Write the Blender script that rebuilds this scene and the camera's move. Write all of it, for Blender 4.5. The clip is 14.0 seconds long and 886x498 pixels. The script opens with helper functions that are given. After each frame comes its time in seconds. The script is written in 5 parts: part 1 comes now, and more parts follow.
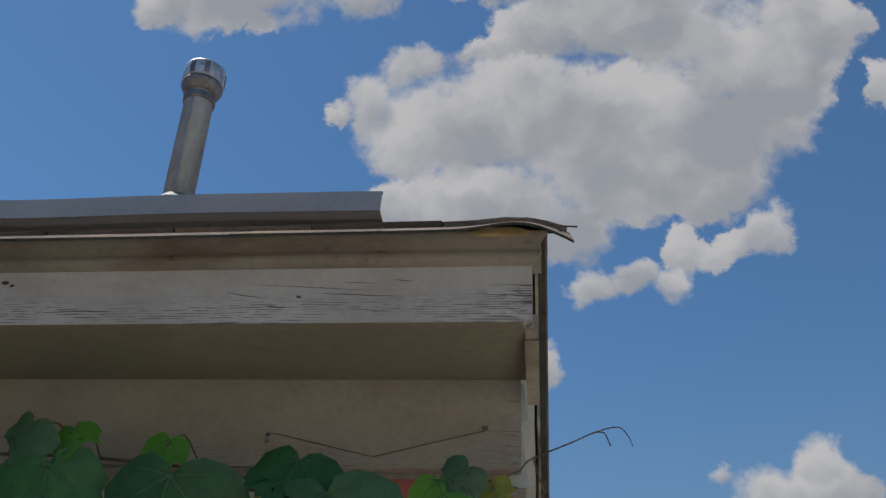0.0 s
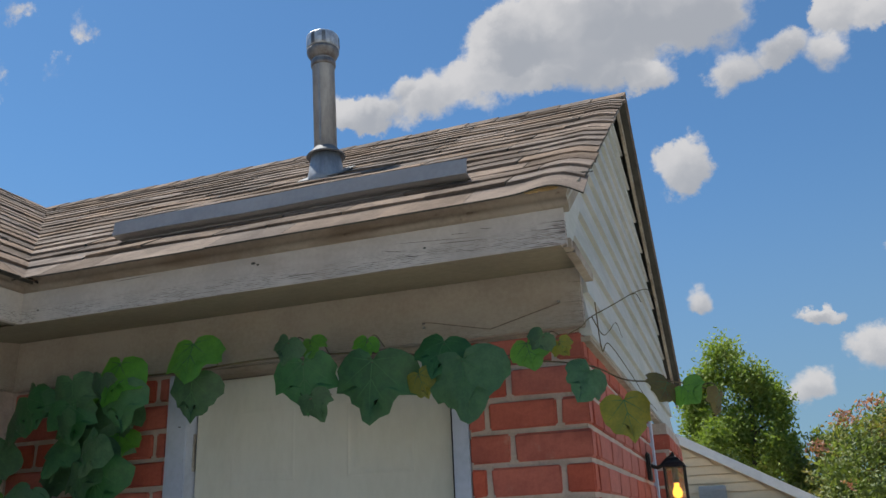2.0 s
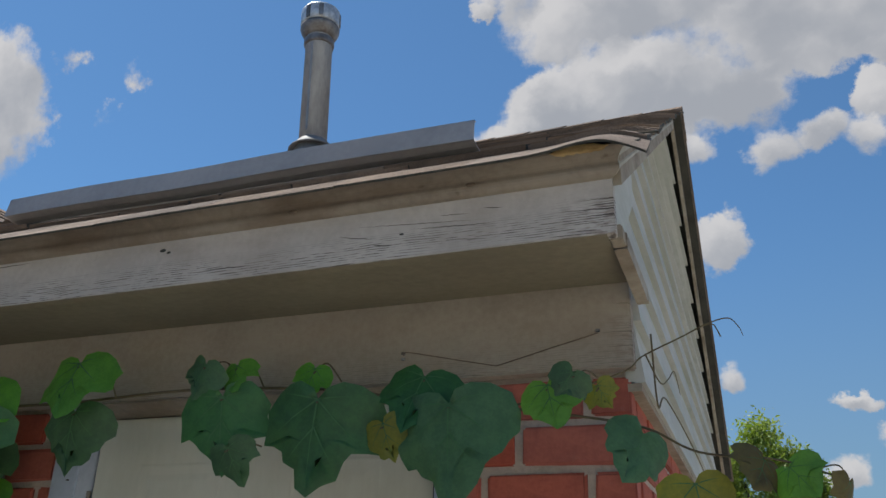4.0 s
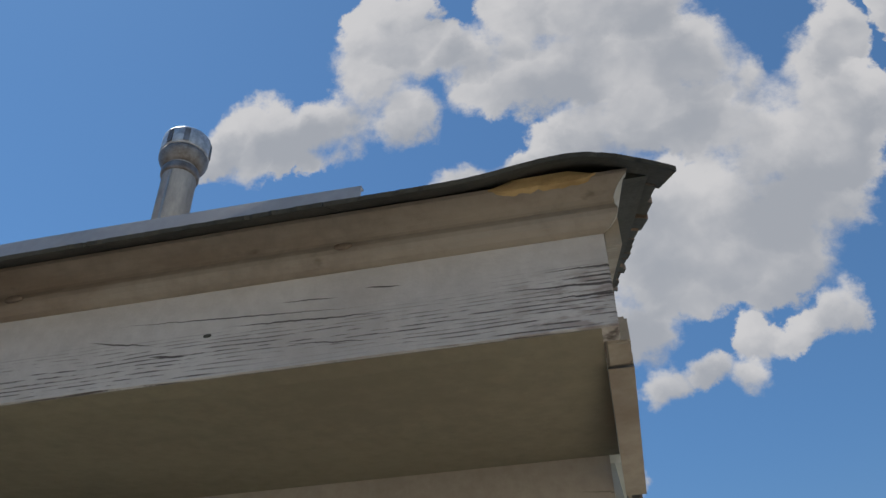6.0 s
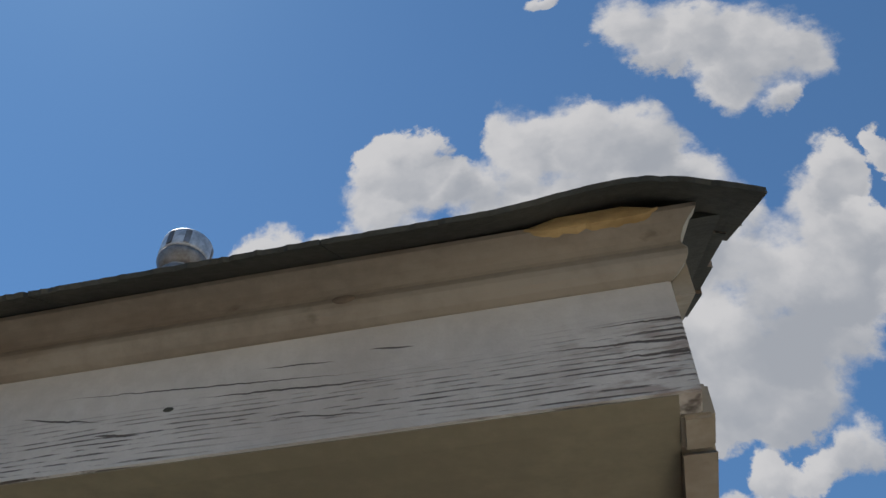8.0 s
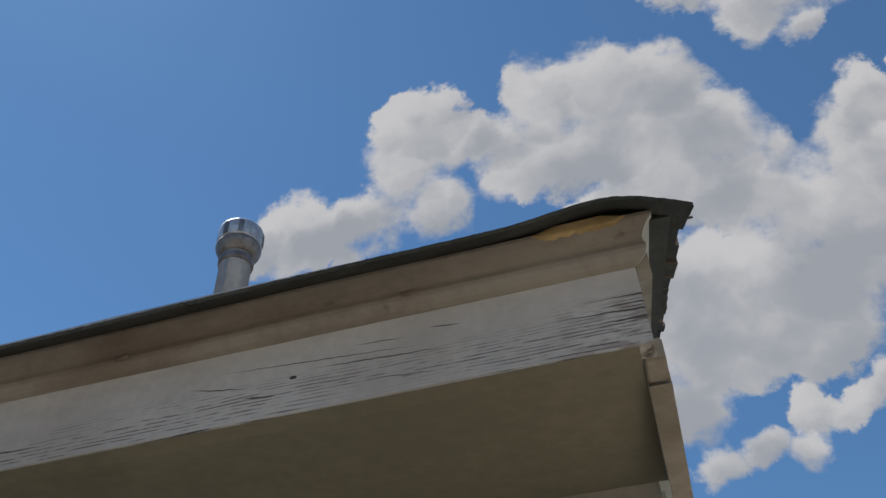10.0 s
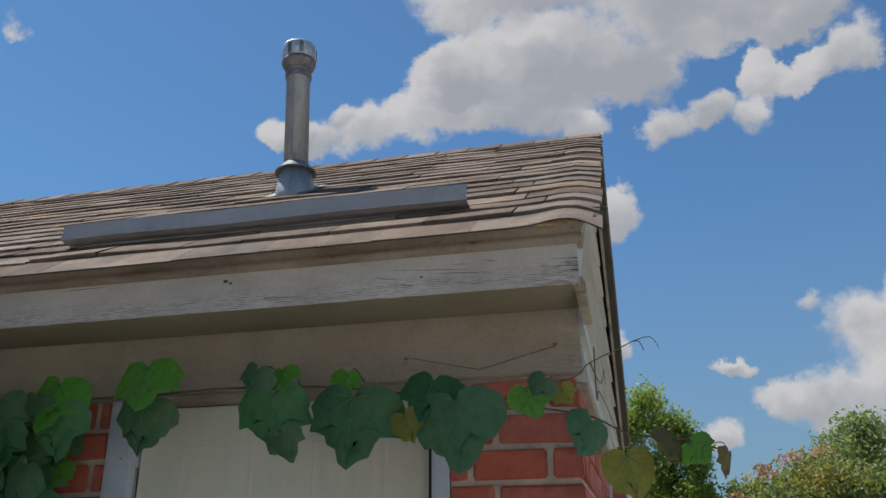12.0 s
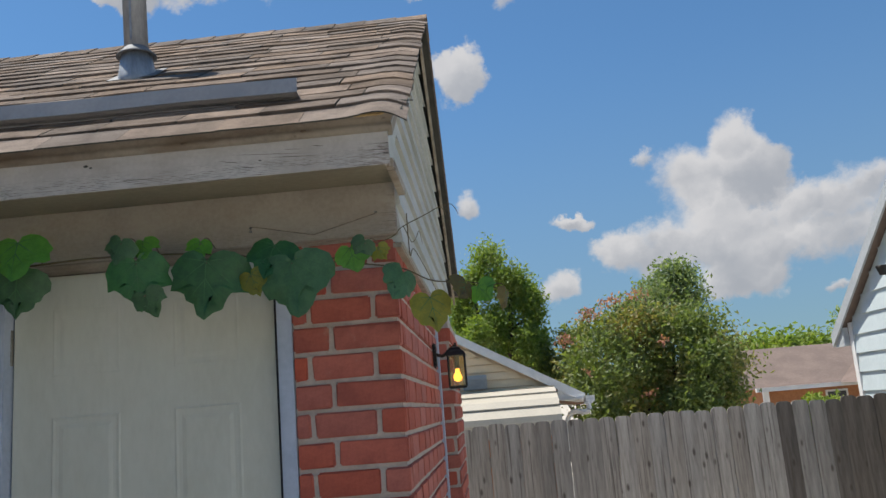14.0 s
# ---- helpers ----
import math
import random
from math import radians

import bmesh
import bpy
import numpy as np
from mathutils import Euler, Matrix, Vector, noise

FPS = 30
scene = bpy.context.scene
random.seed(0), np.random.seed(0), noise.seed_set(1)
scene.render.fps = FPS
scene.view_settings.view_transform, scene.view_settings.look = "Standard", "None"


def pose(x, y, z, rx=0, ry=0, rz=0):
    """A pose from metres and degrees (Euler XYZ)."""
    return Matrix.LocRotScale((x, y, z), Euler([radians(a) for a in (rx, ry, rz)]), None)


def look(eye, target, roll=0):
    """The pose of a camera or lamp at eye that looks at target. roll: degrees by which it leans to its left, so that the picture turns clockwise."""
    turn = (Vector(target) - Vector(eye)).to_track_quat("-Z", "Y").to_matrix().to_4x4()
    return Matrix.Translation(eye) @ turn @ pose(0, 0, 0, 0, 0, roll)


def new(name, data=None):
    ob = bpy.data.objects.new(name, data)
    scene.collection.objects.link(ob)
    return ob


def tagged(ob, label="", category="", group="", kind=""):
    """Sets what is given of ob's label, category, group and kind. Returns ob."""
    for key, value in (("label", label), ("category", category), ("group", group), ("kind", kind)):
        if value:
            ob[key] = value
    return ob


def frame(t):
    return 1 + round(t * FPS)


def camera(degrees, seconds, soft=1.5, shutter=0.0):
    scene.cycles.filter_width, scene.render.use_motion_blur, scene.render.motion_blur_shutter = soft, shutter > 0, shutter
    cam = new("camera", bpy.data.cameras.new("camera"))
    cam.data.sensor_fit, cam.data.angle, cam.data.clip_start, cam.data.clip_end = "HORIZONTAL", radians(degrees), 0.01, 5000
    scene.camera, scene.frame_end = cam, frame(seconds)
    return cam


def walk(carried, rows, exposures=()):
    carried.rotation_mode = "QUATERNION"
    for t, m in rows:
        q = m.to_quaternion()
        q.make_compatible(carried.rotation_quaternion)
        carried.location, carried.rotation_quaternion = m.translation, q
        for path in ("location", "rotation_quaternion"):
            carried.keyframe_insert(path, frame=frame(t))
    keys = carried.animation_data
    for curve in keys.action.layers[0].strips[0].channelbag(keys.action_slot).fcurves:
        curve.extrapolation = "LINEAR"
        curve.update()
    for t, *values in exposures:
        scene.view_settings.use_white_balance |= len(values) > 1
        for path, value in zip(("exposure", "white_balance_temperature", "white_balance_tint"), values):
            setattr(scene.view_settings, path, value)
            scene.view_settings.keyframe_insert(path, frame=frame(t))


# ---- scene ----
cam = camera(56.9, 14.0)
EXPOSURES = [(0, 0.0), (0.5, 0.14), (1.2, 0.35), (2, 0.4), (5, 0.3), (7.5, 0.3), (11, 0.15), (12.5, 0.33), (14, 0.42)]
PATH = [
    (0, (0.039, -1.248, 1.789), (-0.186, 0.447, 2.827), 3.0),
    (0.5, (0.165, -1.495, 1.711), (-0.167, 0.295, 2.54), 0.7),
    (1, (0.185, -1.745, 1.678), (-0.209, 0.069, 2.422), -1.6),
    (1.5, (0.217, -1.86, 1.699), (-0.209, -0.027, 2.377), -4.1),
    (2, (0.29, -1.899, 1.704), (-0.302, -0.104, 2.358), -2.5),
    (2.2, (0.312, -1.918, 1.701), (-0.376, -0.156, 2.35), -1.6),
    (4.3, (0.148, -1.207, 1.812), (-0.486, 0.491, 2.657), 2.1),
    (4.5, (0.14, -1.148, 1.82), (-0.484, 0.536, 2.699), 2.6),
    (5, (0.092, -0.98, 1.842), (-0.422, 0.686, 2.822), 3.2),
    (5.5, (0.042, -0.856, 1.893), (-0.315, 0.666, 3.141), -0.1),
    (6, (0.02, -0.79, 1.941), (-0.322, 0.718, 3.209), -0.4),
    (6.5, (0.025, -0.733, 1.956), (-0.312, 0.771, 3.231), -0.2),
    (7, (0.013, -0.696, 1.977), (-0.31, 0.707, 3.366), 0.3),
    (7.5, (-0.009, -0.678, 1.987), (-0.321, 0.621, 3.476), 0.9),
    (8, (-0.019, -0.668, 1.983), (-0.329, 0.619, 3.483), 0.7),
    (8.2, (-0.02, -0.672, 1.984), (-0.333, 0.616, 3.482), 0.1),
    (10.3, (0.039, -0.932, 1.831), (-0.375, 0.454, 3.213), -1.0),
    (10.5, (0.075, -1.055, 1.819), (-0.377, 0.443, 3.064), -0.7),
    (11, (0.077, -1.387, 1.788), (-0.377, 0.256, 2.835), -0.7),
    (11.5, (0.067, -1.624, 1.77), (-0.358, 0.125, 2.643), -1.1),
    (12, (0.112, -1.803, 1.752), (-0.306, 0.014, 2.477), -0.4),
    (12.5, (0.045, -1.893, 1.722), (-0.196, -0.01, 2.352), -1.3),
    (13, (0.038, -1.98, 1.692), (-0.048, -0.048, 2.204), -3.2),
    (13.5, (0.091, -2.06, 1.674), (0.012, -0.116, 2.14), -4.4),
    (14, (0.225, -2.163, 1.669), (0.139, -0.203, 2.057), -4.7),
]
walk(cam, [(t, look(eye, target, roll)) for t, eye, target, roll in PATH], EXPOSURES)

# ---- light ----
SUN_DIR = Vector((-0.40, 0.14, 0.90)).normalized()
sun = new("sun", bpy.data.lights.new("sun", "SUN"))
sun.data.energy, sun.data.angle, sun.data.color = 5.0, radians(0.6), (1.0, 0.95, 0.87)
sun.matrix_world = look((0, 0, 30), Vector((0, 0, 30)) - SUN_DIR)

# cumulus: centre and radii of each puff on a plane before the sky, tilted up by 20 degrees
CLOUD_UPPER = [(-0.238, 0.712, 0.064, 0.049), (-0.263, 0.644, 0.053, 0.059), (-0.331, 0.576, 0.053, 0.045), (-0.386, 0.562, 0.054, 0.039), (-0.453, 0.582, 0.057, 0.05), (-0.509, 0.564, 0.036, 0.04), (-0.409, 0.54, 0.08, 0.028), (-0.232, 0.573, 0.046, 0.041), (-0.052, 0.71, 0.045, 0.062), (0.028, 0.694, 0.075, 0.064), (0.121, 0.684, 0.045, 0.059), (-0.12, 0.651, 0.05, 0.036), (-0.037, 0.608, 0.101, 0.06), (0.079, 0.597, 0.109, 0.077), (0.18, 0.58, 0.056, 0.055), (0.189, 0.503, 0.06, 0.067), (0.08, 0.499, 0.098, 0.042), (0.242, 0.544, 0.023, 0.039), (-0.017, 0.466, 0.08, 0.018)]
CLOUD_TOP = [(-0.178, 0.668, 0.05, 0.036), (0.33, 0.44, 0.055, 0.055), (0.37, 0.48, 0.045, 0.045), (0.435, 0.40, 0.022, 0.032), (0.141, 0.909, 0.043, 0.047), (0.202, 0.868, 0.074, 0.063), (0.298, 0.814, 0.081, 0.068), (0.373, 0.793, 0.045, 0.054), (0.259, 0.753, 0.035, 0.036), (0.326, 0.721, 0.028, 0.025), (0.013, 0.988, 0.033, 0.015), (0.355, 0.583, 0.034, 0.05), (0.421, 0.601, 0.017, 0.037), (0.33, 0.484, 0.046, 0.085), (0.265, 0.447, 0.059, 0.074)]
CLOUD_MAIN = [(-0.159, 0.457, 0.038, 0.027), (-0.206, 0.41, 0.035, 0.036), (-0.255, 0.392, 0.02, 0.014), (-0.135, 0.365, 0.08, 0.062), (-0.037, 0.388, 0.084, 0.061), (0.063, 0.356, 0.092, 0.074), (0.165, 0.364, 0.088, 0.073), (0.262, 0.373, 0.072, 0.065), (-0.002, 0.486, 0.05, 0.031), (0.307, 0.413, 0.048, 0.036), (-0.146, 0.249, 0.068, 0.041), (-0.055, 0.259, 0.089, 0.055), (0.024, 0.231, 0.059, 0.039), (0.106, 0.289, 0.076, 0.046), (0.215, 0.289, 0.061, 0.042), (0.064, 0.154, 0.023, 0.029), (0.111, 0.165, 0.028, 0.018), (0.159, 0.154, 0.029, 0.024), (0.18, 0.202, 0.03, 0.027), (0.235, 0.199, 0.032, 0.024), (0.279, 0.219, 0.023, 0.03)]
CLOUD_FAR = [(0.325, -0.042, 0.028, 0.024), (0.329, -0.081, 0.042, 0.035), (0.261, -0.095, 0.037, 0.034), (0.182, -0.175, 0.044, 0.022), (0.234, -0.177, 0.065, 0.027), (0.307, -0.158, 0.065, 0.044), (0.383, -0.127, 0.036, 0.029), (0.44, -0.129, 0.057, 0.031), (0.48, -0.112, 0.03, 0.022), (0.339, -0.2, 0.044, 0.031), (0.304, -0.221, 0.037, 0.023), (0.402, -0.174, 0.054, 0.025), (0.463, -0.173, 0.037, 0.032), (0.202, -0.076, 0.015, 0.012), (0.126, -0.134, 0.026, 0.009), (0.092, -0.218, 0.031, 0.02), (-0.005, 0.059, 0.031, 0.03), (-0.01, -0.097, 0.019, 0.015), (0.434, -0.239, 0.016, 0.008)]
CLOUD_LOW = [(-0.133, 0.252, 0.07, 0.033), (-0.363, 0.196, 0.04, 0.02), (-0.223, 0.206, 0.045, 0.038), (-0.172, 0.249, 0.056, 0.037), (-0.144, 0.2, 0.056, 0.031), (-0.086, 0.203, 0.055, 0.042), (-0.029, 0.17, 0.034, 0.024), (0.028, 0.227, 0.05, 0.034), (-0.411, 0.198, 0.04, 0.022), (-0.328, 0.219, 0.024, 0.019), (-0.294, 0.194, 0.046, 0.031)]
CLOUD_LEFT = [(-1.058, 0.407, 0.077, 0.09), (-1.18, 0.407, 0.148, 0.103), (0.114, -0.136, 0.022, 0.009)]
CLOUD_WISP = [(-0.806, 0.403, 0.05, 0.055), (-0.917, 0.453, 0.06, 0.035), (-0.86, 0.36, 0.05, 0.03)]


class Nodes:
    """Short hand for building a node tree."""

    def __init__(self, tree):
        self.tree = tree
        tree.nodes.clear()

    def add(self, kind, **settings):
        n = self.tree.nodes.new(kind)
        for key, value in settings.items():
            setattr(n, key, value)
        return n

    def put(self, socket, value):
        if isinstance(value, bpy.types.NodeSocket):
            self.tree.links.new(value, socket)
        elif value is not None:
            socket.default_value = value

    def math(self, op, a, b=0.0, c=None, clamp=False):
        n = self.add("ShaderNodeMath", operation=op, use_clamp=clamp)
        self.put(n.inputs[0], a), self.put(n.inputs[1], b)
        if c is not None:
            self.put(n.inputs[2], c)
        return n.outputs[0]

    def vec(self, op, a, b=None):
        n = self.add("ShaderNodeVectorMath", operation=op)
        self.put(n.inputs[0], a), self.put(n.inputs[1], b)
        return n.outputs["Value"] if op in ("DOT_PRODUCT", "LENGTH") else n.outputs[0]

    def noise(self, vector, scale, detail=4.0, rough=0.55, out=0):
        n = self.add("ShaderNodeTexNoise")
        self.put(n.inputs["Vector"], vector)
        n.inputs["Scale"].default_value, n.inputs["Detail"].default_value, n.inputs["Roughness"].default_value = scale, detail, rough
        return n.outputs[out]

    def range(self, value, a, b, c=0.0, d=1.0, smooth=True):
        n = self.add("ShaderNodeMapRange", interpolation_type="SMOOTHSTEP" if smooth else "LINEAR")
        for i, v in enumerate((value, a, b, c, d)):
            self.put(n.inputs[i], v)
        return n.outputs[0]

    def mix(self, f, a, b, blend="MIX"):
        n = self.add("ShaderNodeMix", data_type="RGBA", blend_type=blend)
        self.put(n.inputs[0], f)
        for s, v in ((n.inputs[6], a), (n.inputs[7], b)):
            self.put(s, (*v, 1.0) if isinstance(v, tuple) and len(v) == 3 else v)
        return n.outputs[2]


def make_world():
    world = bpy.data.worlds.new("sky")
    scene.world = world
    world.use_nodes = True
    k = Nodes(world.node_tree)
    sky = k.add("ShaderNodeTexSky", sky_type="NISHITA", sun_disc=False, sun_elevation=math.asin(SUN_DIR.z),
                sun_rotation=math.atan2(SUN_DIR.x, SUN_DIR.y), air_density=1.0, dust_density=0.1, ozone_density=2.0)
    way = k.add("ShaderNodeTexCoord").outputs["Generated"]
    e = radians(20)
    ahead = k.math("MAXIMUM", k.vec("DOT_PRODUCT", way, (0, math.cos(e), math.sin(e))), 0.05)
    right = k.vec("DOT_PRODUCT", way, (1, 0, 0))
    up = k.vec("DOT_PRODUCT", way, (0, -math.sin(e), math.cos(e)))
    c = k.add("ShaderNodeCombineXYZ")
    k.put(c.inputs[0], k.math("DIVIDE", right, ahead)), k.put(c.inputs[1], k.math("DIVIDE", up, ahead))
    flat = c.outputs[0]
    rag = k.vec("SUBTRACT", k.noise(flat, 9.0, 7.0, 0.62, 1), (0.5, 0.5, 0.5))
    rag = k.vec("MULTIPLY", rag, (0.11, 0.11, 0.0))
    place = k.vec("ADD", flat, rag)
    field = weight = shade = None
    for x, y, a, b in CLOUD_UPPER + CLOUD_TOP + CLOUD_MAIN + CLOUD_LOW + CLOUD_FAR + CLOUD_LEFT + CLOUD_WISP:
        d = k.vec("MULTIPLY", k.vec("SUBTRACT", place, (x, y, 0)), (1 / a, 1 / b, 0))
        f = k.math("SUBTRACT", 0.25 if (x, y, a, b) in CLOUD_WISP else 1.75 if a * b > 0.0012 else 1.45, k.vec("DOT_PRODUCT", d, d))
        w = k.math("MAXIMUM", f, 0.0)
        lit = k.math("MULTIPLY", w, k.vec("DOT_PRODUCT", d, (-0.35, 0.85, 0)))
        field = f if field is None else k.math("SMOOTH_MAX", field, f, 0.9)
        weight = w if weight is None else k.math("ADD", weight, w)
        shade = lit if shade is None else k.math("ADD", shade, lit)
    fine = k.noise(flat, 30.0, 7.0, 0.62)
    wide = k.noise(flat, 6.0, 2.0)
    edge = k.math("ADD", field, k.math("MULTIPLY", k.math("SUBTRACT", fine, 0.5), 2.1))
    mask = k.range(edge, -0.1, k.range(wide, 0.35, 0.65, 0.45, 1.6))
    # tops towards the sun are white, undersides and thick middles greyer
    top = k.math("DIVIDE", shade, k.math("ADD", weight, 0.4))
    billow = k.math("SUBTRACT", k.noise(k.vec("ADD", flat, k.vec("MULTIPLY", rag, (0.4, 0.4, 0.0))), 10.0, 4.0, 0.5), 0.5)
    light = k.math("ADD", k.math("MULTIPLY", top, 0.6), k.math("MULTIPLY", billow, 1.5))
    light = k.math("SUBTRACT", light, k.math("MULTIPLY", k.range(weight, 0.8, 3.5), 0.35))
    white = k.mix(k.range(light, 0.35, -0.55), CLOUD_RIM, CLOUD_CORE)
    blue = k.mix(1.0, sky.outputs[0], SKY_TINT, "MULTIPLY")
    c = k.add("ShaderNodeSeparateXYZ")
    k.put(c.inputs[0], way)
    blue = k.mix(k.range(c.outputs[2], 0.0, 0.45, 0.72, 0.1), blue, (1.5, 2.1, 2.75))
    back = k.add("ShaderNodeBackground")
    k.put(back.inputs[0], k.mix(k.math("MULTIPLY", mask, 0.97), blue, white))
    back.inputs[1].default_value = 0.1
    k.put(k.add("ShaderNodeOutputWorld").inputs[0], back.outputs[0])


CLOUD_RIM, CLOUD_CORE, SKY_TINT = (5.0, 4.95, 5.0), (2.95, 3.1, 3.4), (0.51, 0.80, 0.97)
make_world()

# ---- materials ----


def material(name, base, other, scale=6.0, fine=60.0, rough=0.7, metal=0.0, bump=0.3, depth=0.002, vary=0.0, stretch=(1, 1, 1), mixing=None, through_light=0.0, spec=0.4):
    """A surface of two colours in patches, with fine grain, relief and a change from piece to piece."""
    m = bpy.data.materials.new(name)
    m.use_nodes = True
    k = Nodes(m.node_tree)
    where = k.vec("MULTIPLY", k.add("ShaderNodeTexCoord").outputs["Object"], stretch)
    if vary:
        shift = k.add("ShaderNodeObjectInfo").outputs["Random"]
    big = k.noise(where, scale, 4.0, 0.6)
    small = k.noise(where, fine, 5.0, 0.65)
    f = k.range(k.math("ADD", k.math("MULTIPLY", big, 0.65), k.math("MULTIPLY", small, 0.35)), 0.36, 0.64)
    colour = k.mix(f, base, other)
    if vary:
        hsv = k.add("ShaderNodeHueSaturation")
        k.put(hsv.inputs["Value"], k.range(shift, 0, 1, 1 - vary, 1 + vary, False))
        k.put(hsv.inputs["Saturation"], k.range(k.math("FRACT", k.math("MULTIPLY", shift, 7.3)), 0, 1, 1 - vary, 1 + vary * 0.6, False))
        k.put(hsv.inputs["Color"], colour)
        colour = hsv.outputs[0]
    if mixing:
        colour = mixing(k, where, colour)
    relief = small
    if isinstance(colour, tuple):
        colour, groove = colour
        relief = k.math("SUBTRACT", small, k.math("MULTIPLY", groove, 1.6))
    p = k.add("ShaderNodeBsdfPrincipled")
    k.put(p.inputs["Base Color"], colour)
    k.put(p.inputs["Roughness"], k.range(small, 0.2, 0.8, max(rough - 0.1, 0.02), min(rough + 0.1, 1), False))
    p.inputs["Metallic"].default_value, p.inputs["Specular IOR Level"].default_value = metal, spec
    b = k.add("ShaderNodeBump")
    b.inputs["Strength"].default_value, b.inputs["Distance"].default_value = bump, depth
    k.put(b.inputs["Height"], relief), k.put(p.inputs["Normal"], b.outputs[0])
    shader = p.outputs[0]
    if through_light:
        t = k.add("ShaderNodeBsdfTranslucent")
        k.put(t.inputs[0], k.mix(1.0, colour, (1.5, 1.6, 0.5), "MULTIPLY"))
        s = k.add("ShaderNodeMixShader")
        s.inputs[0].default_value = through_light
        k.put(s.inputs[1], shader), k.put(s.inputs[2], t.outputs[0])
        shader = s.outputs[0]
    k.put(k.add("ShaderNodeOutputMaterial").inputs[0], shader)
    return m


def knotty(k, where, colour):
    """Dark knots and pale streaks in old pickets."""
    shift = k.add("ShaderNodeObjectInfo").outputs["Random"]
    c = k.add("ShaderNodeCombineXYZ")
    for n, f in enumerate((57.0, 31.0, 93.0)):
        k.put(c.inputs[n], k.math("MULTIPLY", shift, f))
    v = k.add("ShaderNodeTexVoronoi")
    v.inputs["Scale"].default_value = 1.0
    k.put(v.inputs["Vector"], k.vec("ADD", k.vec("MULTIPLY", where, (12, 12, 60)), c.outputs[0]))
    knot = k.range(v.outputs["Distance"], 0.22, 0.07)
    streak = k.range(k.noise(k.vec("ADD", k.vec("MULTIPLY", where, (60, 60, 14)), c.outputs[0]), 1.0, 4.0), 0.55, 0.7)
    colour = k.mix(k.math("MULTIPLY", streak, 0.75), colour, (0.075, 0.06, 0.05))
    return k.mix(k.math("MULTIPLY", knot, 0.8), colour, (0.06, 0.045, 0.035))


def smeared(k, where, colour):
    """Pale mortar smears and darker burnt patches on brick."""
    shift = k.add("ShaderNodeObjectInfo").outputs["Random"]
    c = k.add("ShaderNodeCombineXYZ")
    for n, f in enumerate((37.0, 71.0, 113.0)):
        k.put(c.inputs[n], k.math("MULTIPLY", shift, f))
    at = k.vec("ADD", where, c.outputs[0])
    pale = k.range(k.noise(at, 16.0, 5.0, 0.65), 0.60, 0.78)
    dark = k.range(k.noise(at, 9.0, 3.0), 0.56, 0.72)
    colour = k.mix(k.math("MULTIPLY", dark, 0.45), colour, (0.20, 0.055, 0.045))
    return k.mix(k.math("MULTIPLY", pale, 0.35), colour, (0.48, 0.33, 0.27))


def cracked(dark, top, bottom, end_0, end_1, strength=1.0, splits=()):
    """Paint split along the grain, most of all low on the board and towards its end, showing weathered wood."""
    def run(k, where, colour):
        c = k.add("ShaderNodeSeparateXYZ")
        k.put(c.inputs[0], where)
        x, z = c.outputs[0], c.outputs[2]
        low = k.range(z, top, bottom)
        end = k.math("MULTIPLY", k.range(x, end_0, end_1), k.range(z, top + 0.012, top - 0.01))
        sway = k.math("MULTIPLY", k.noise(k.vec("MULTIPLY", where, (5, 5, 25)), 1.0, 2.0), 0.012)
        wave = k.math("SINE", k.math("MULTIPLY", k.math("ADD", z, sway), 2 * math.pi / 0.0036))
        broken = k.range(k.noise(k.vec("MULTIPLY", where, (34, 34, 230)), 1.0, 4.0, 0.65), 0.42, 0.58)
        patch = k.range(k.noise(k.vec("MULTIPLY", where, (6, 6, 22)), 1.0, 3.0), 0.34, 0.49)
        worn = k.math("MAXIMUM", k.math("MULTIPLY", low, k.math("ADD", k.math("MULTIPLY", patch, 0.85), 0.12)), end)
        f = k.math("MULTIPLY", k.math("MULTIPLY", k.range(wave, 0.35, 0.85), broken), worn)
        wobble = k.math("MULTIPLY", k.math("SUBTRACT", k.noise(k.vec("MULTIPLY", where, (55, 0, 30)), 1.0, 5.0, 0.65), 0.5), 0.0045)
        for x0, x1, z0, z1, wide, open_end in splits:
            u = k.range(x, x0, x1, 0.0, 1.0, False)
            line = k.math("ADD", k.math("MULTIPLY_ADD", u, z1 - z0, z0), wobble)
            gap = k.math("ABSOLUTE", k.math("SUBTRACT", z, line))
            taper = u if open_end else k.math("MULTIPLY", k.math("MULTIPLY", u, 4.0), k.math("SUBTRACT", 1.0, u))
            room = k.math("MULTIPLY", taper, wide)
            inside = k.range(k.math("SUBTRACT", room, gap), -0.0001, 0.0003)
            shown = k.range(taper, 0.0, 0.05)
            f = k.math("MAXIMUM", f, k.math("MULTIPLY", inside, shown))
        f = k.math("MULTIPLY", f, strength)
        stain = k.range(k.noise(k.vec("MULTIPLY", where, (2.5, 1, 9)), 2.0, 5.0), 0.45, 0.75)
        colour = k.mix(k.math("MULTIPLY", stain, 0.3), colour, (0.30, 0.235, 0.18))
        bare = k.math("MULTIPLY", end, k.range(k.noise(k.vec("MULTIPLY", where, (50, 50, 160)), 1.0, 3.0), 0.45, 0.65))
        colour = k.mix(k.math("MULTIPLY", bare, 0.55), colour, (0.19, 0.125, 0.10))
        return k.mix(f, colour, dark), f
    return run


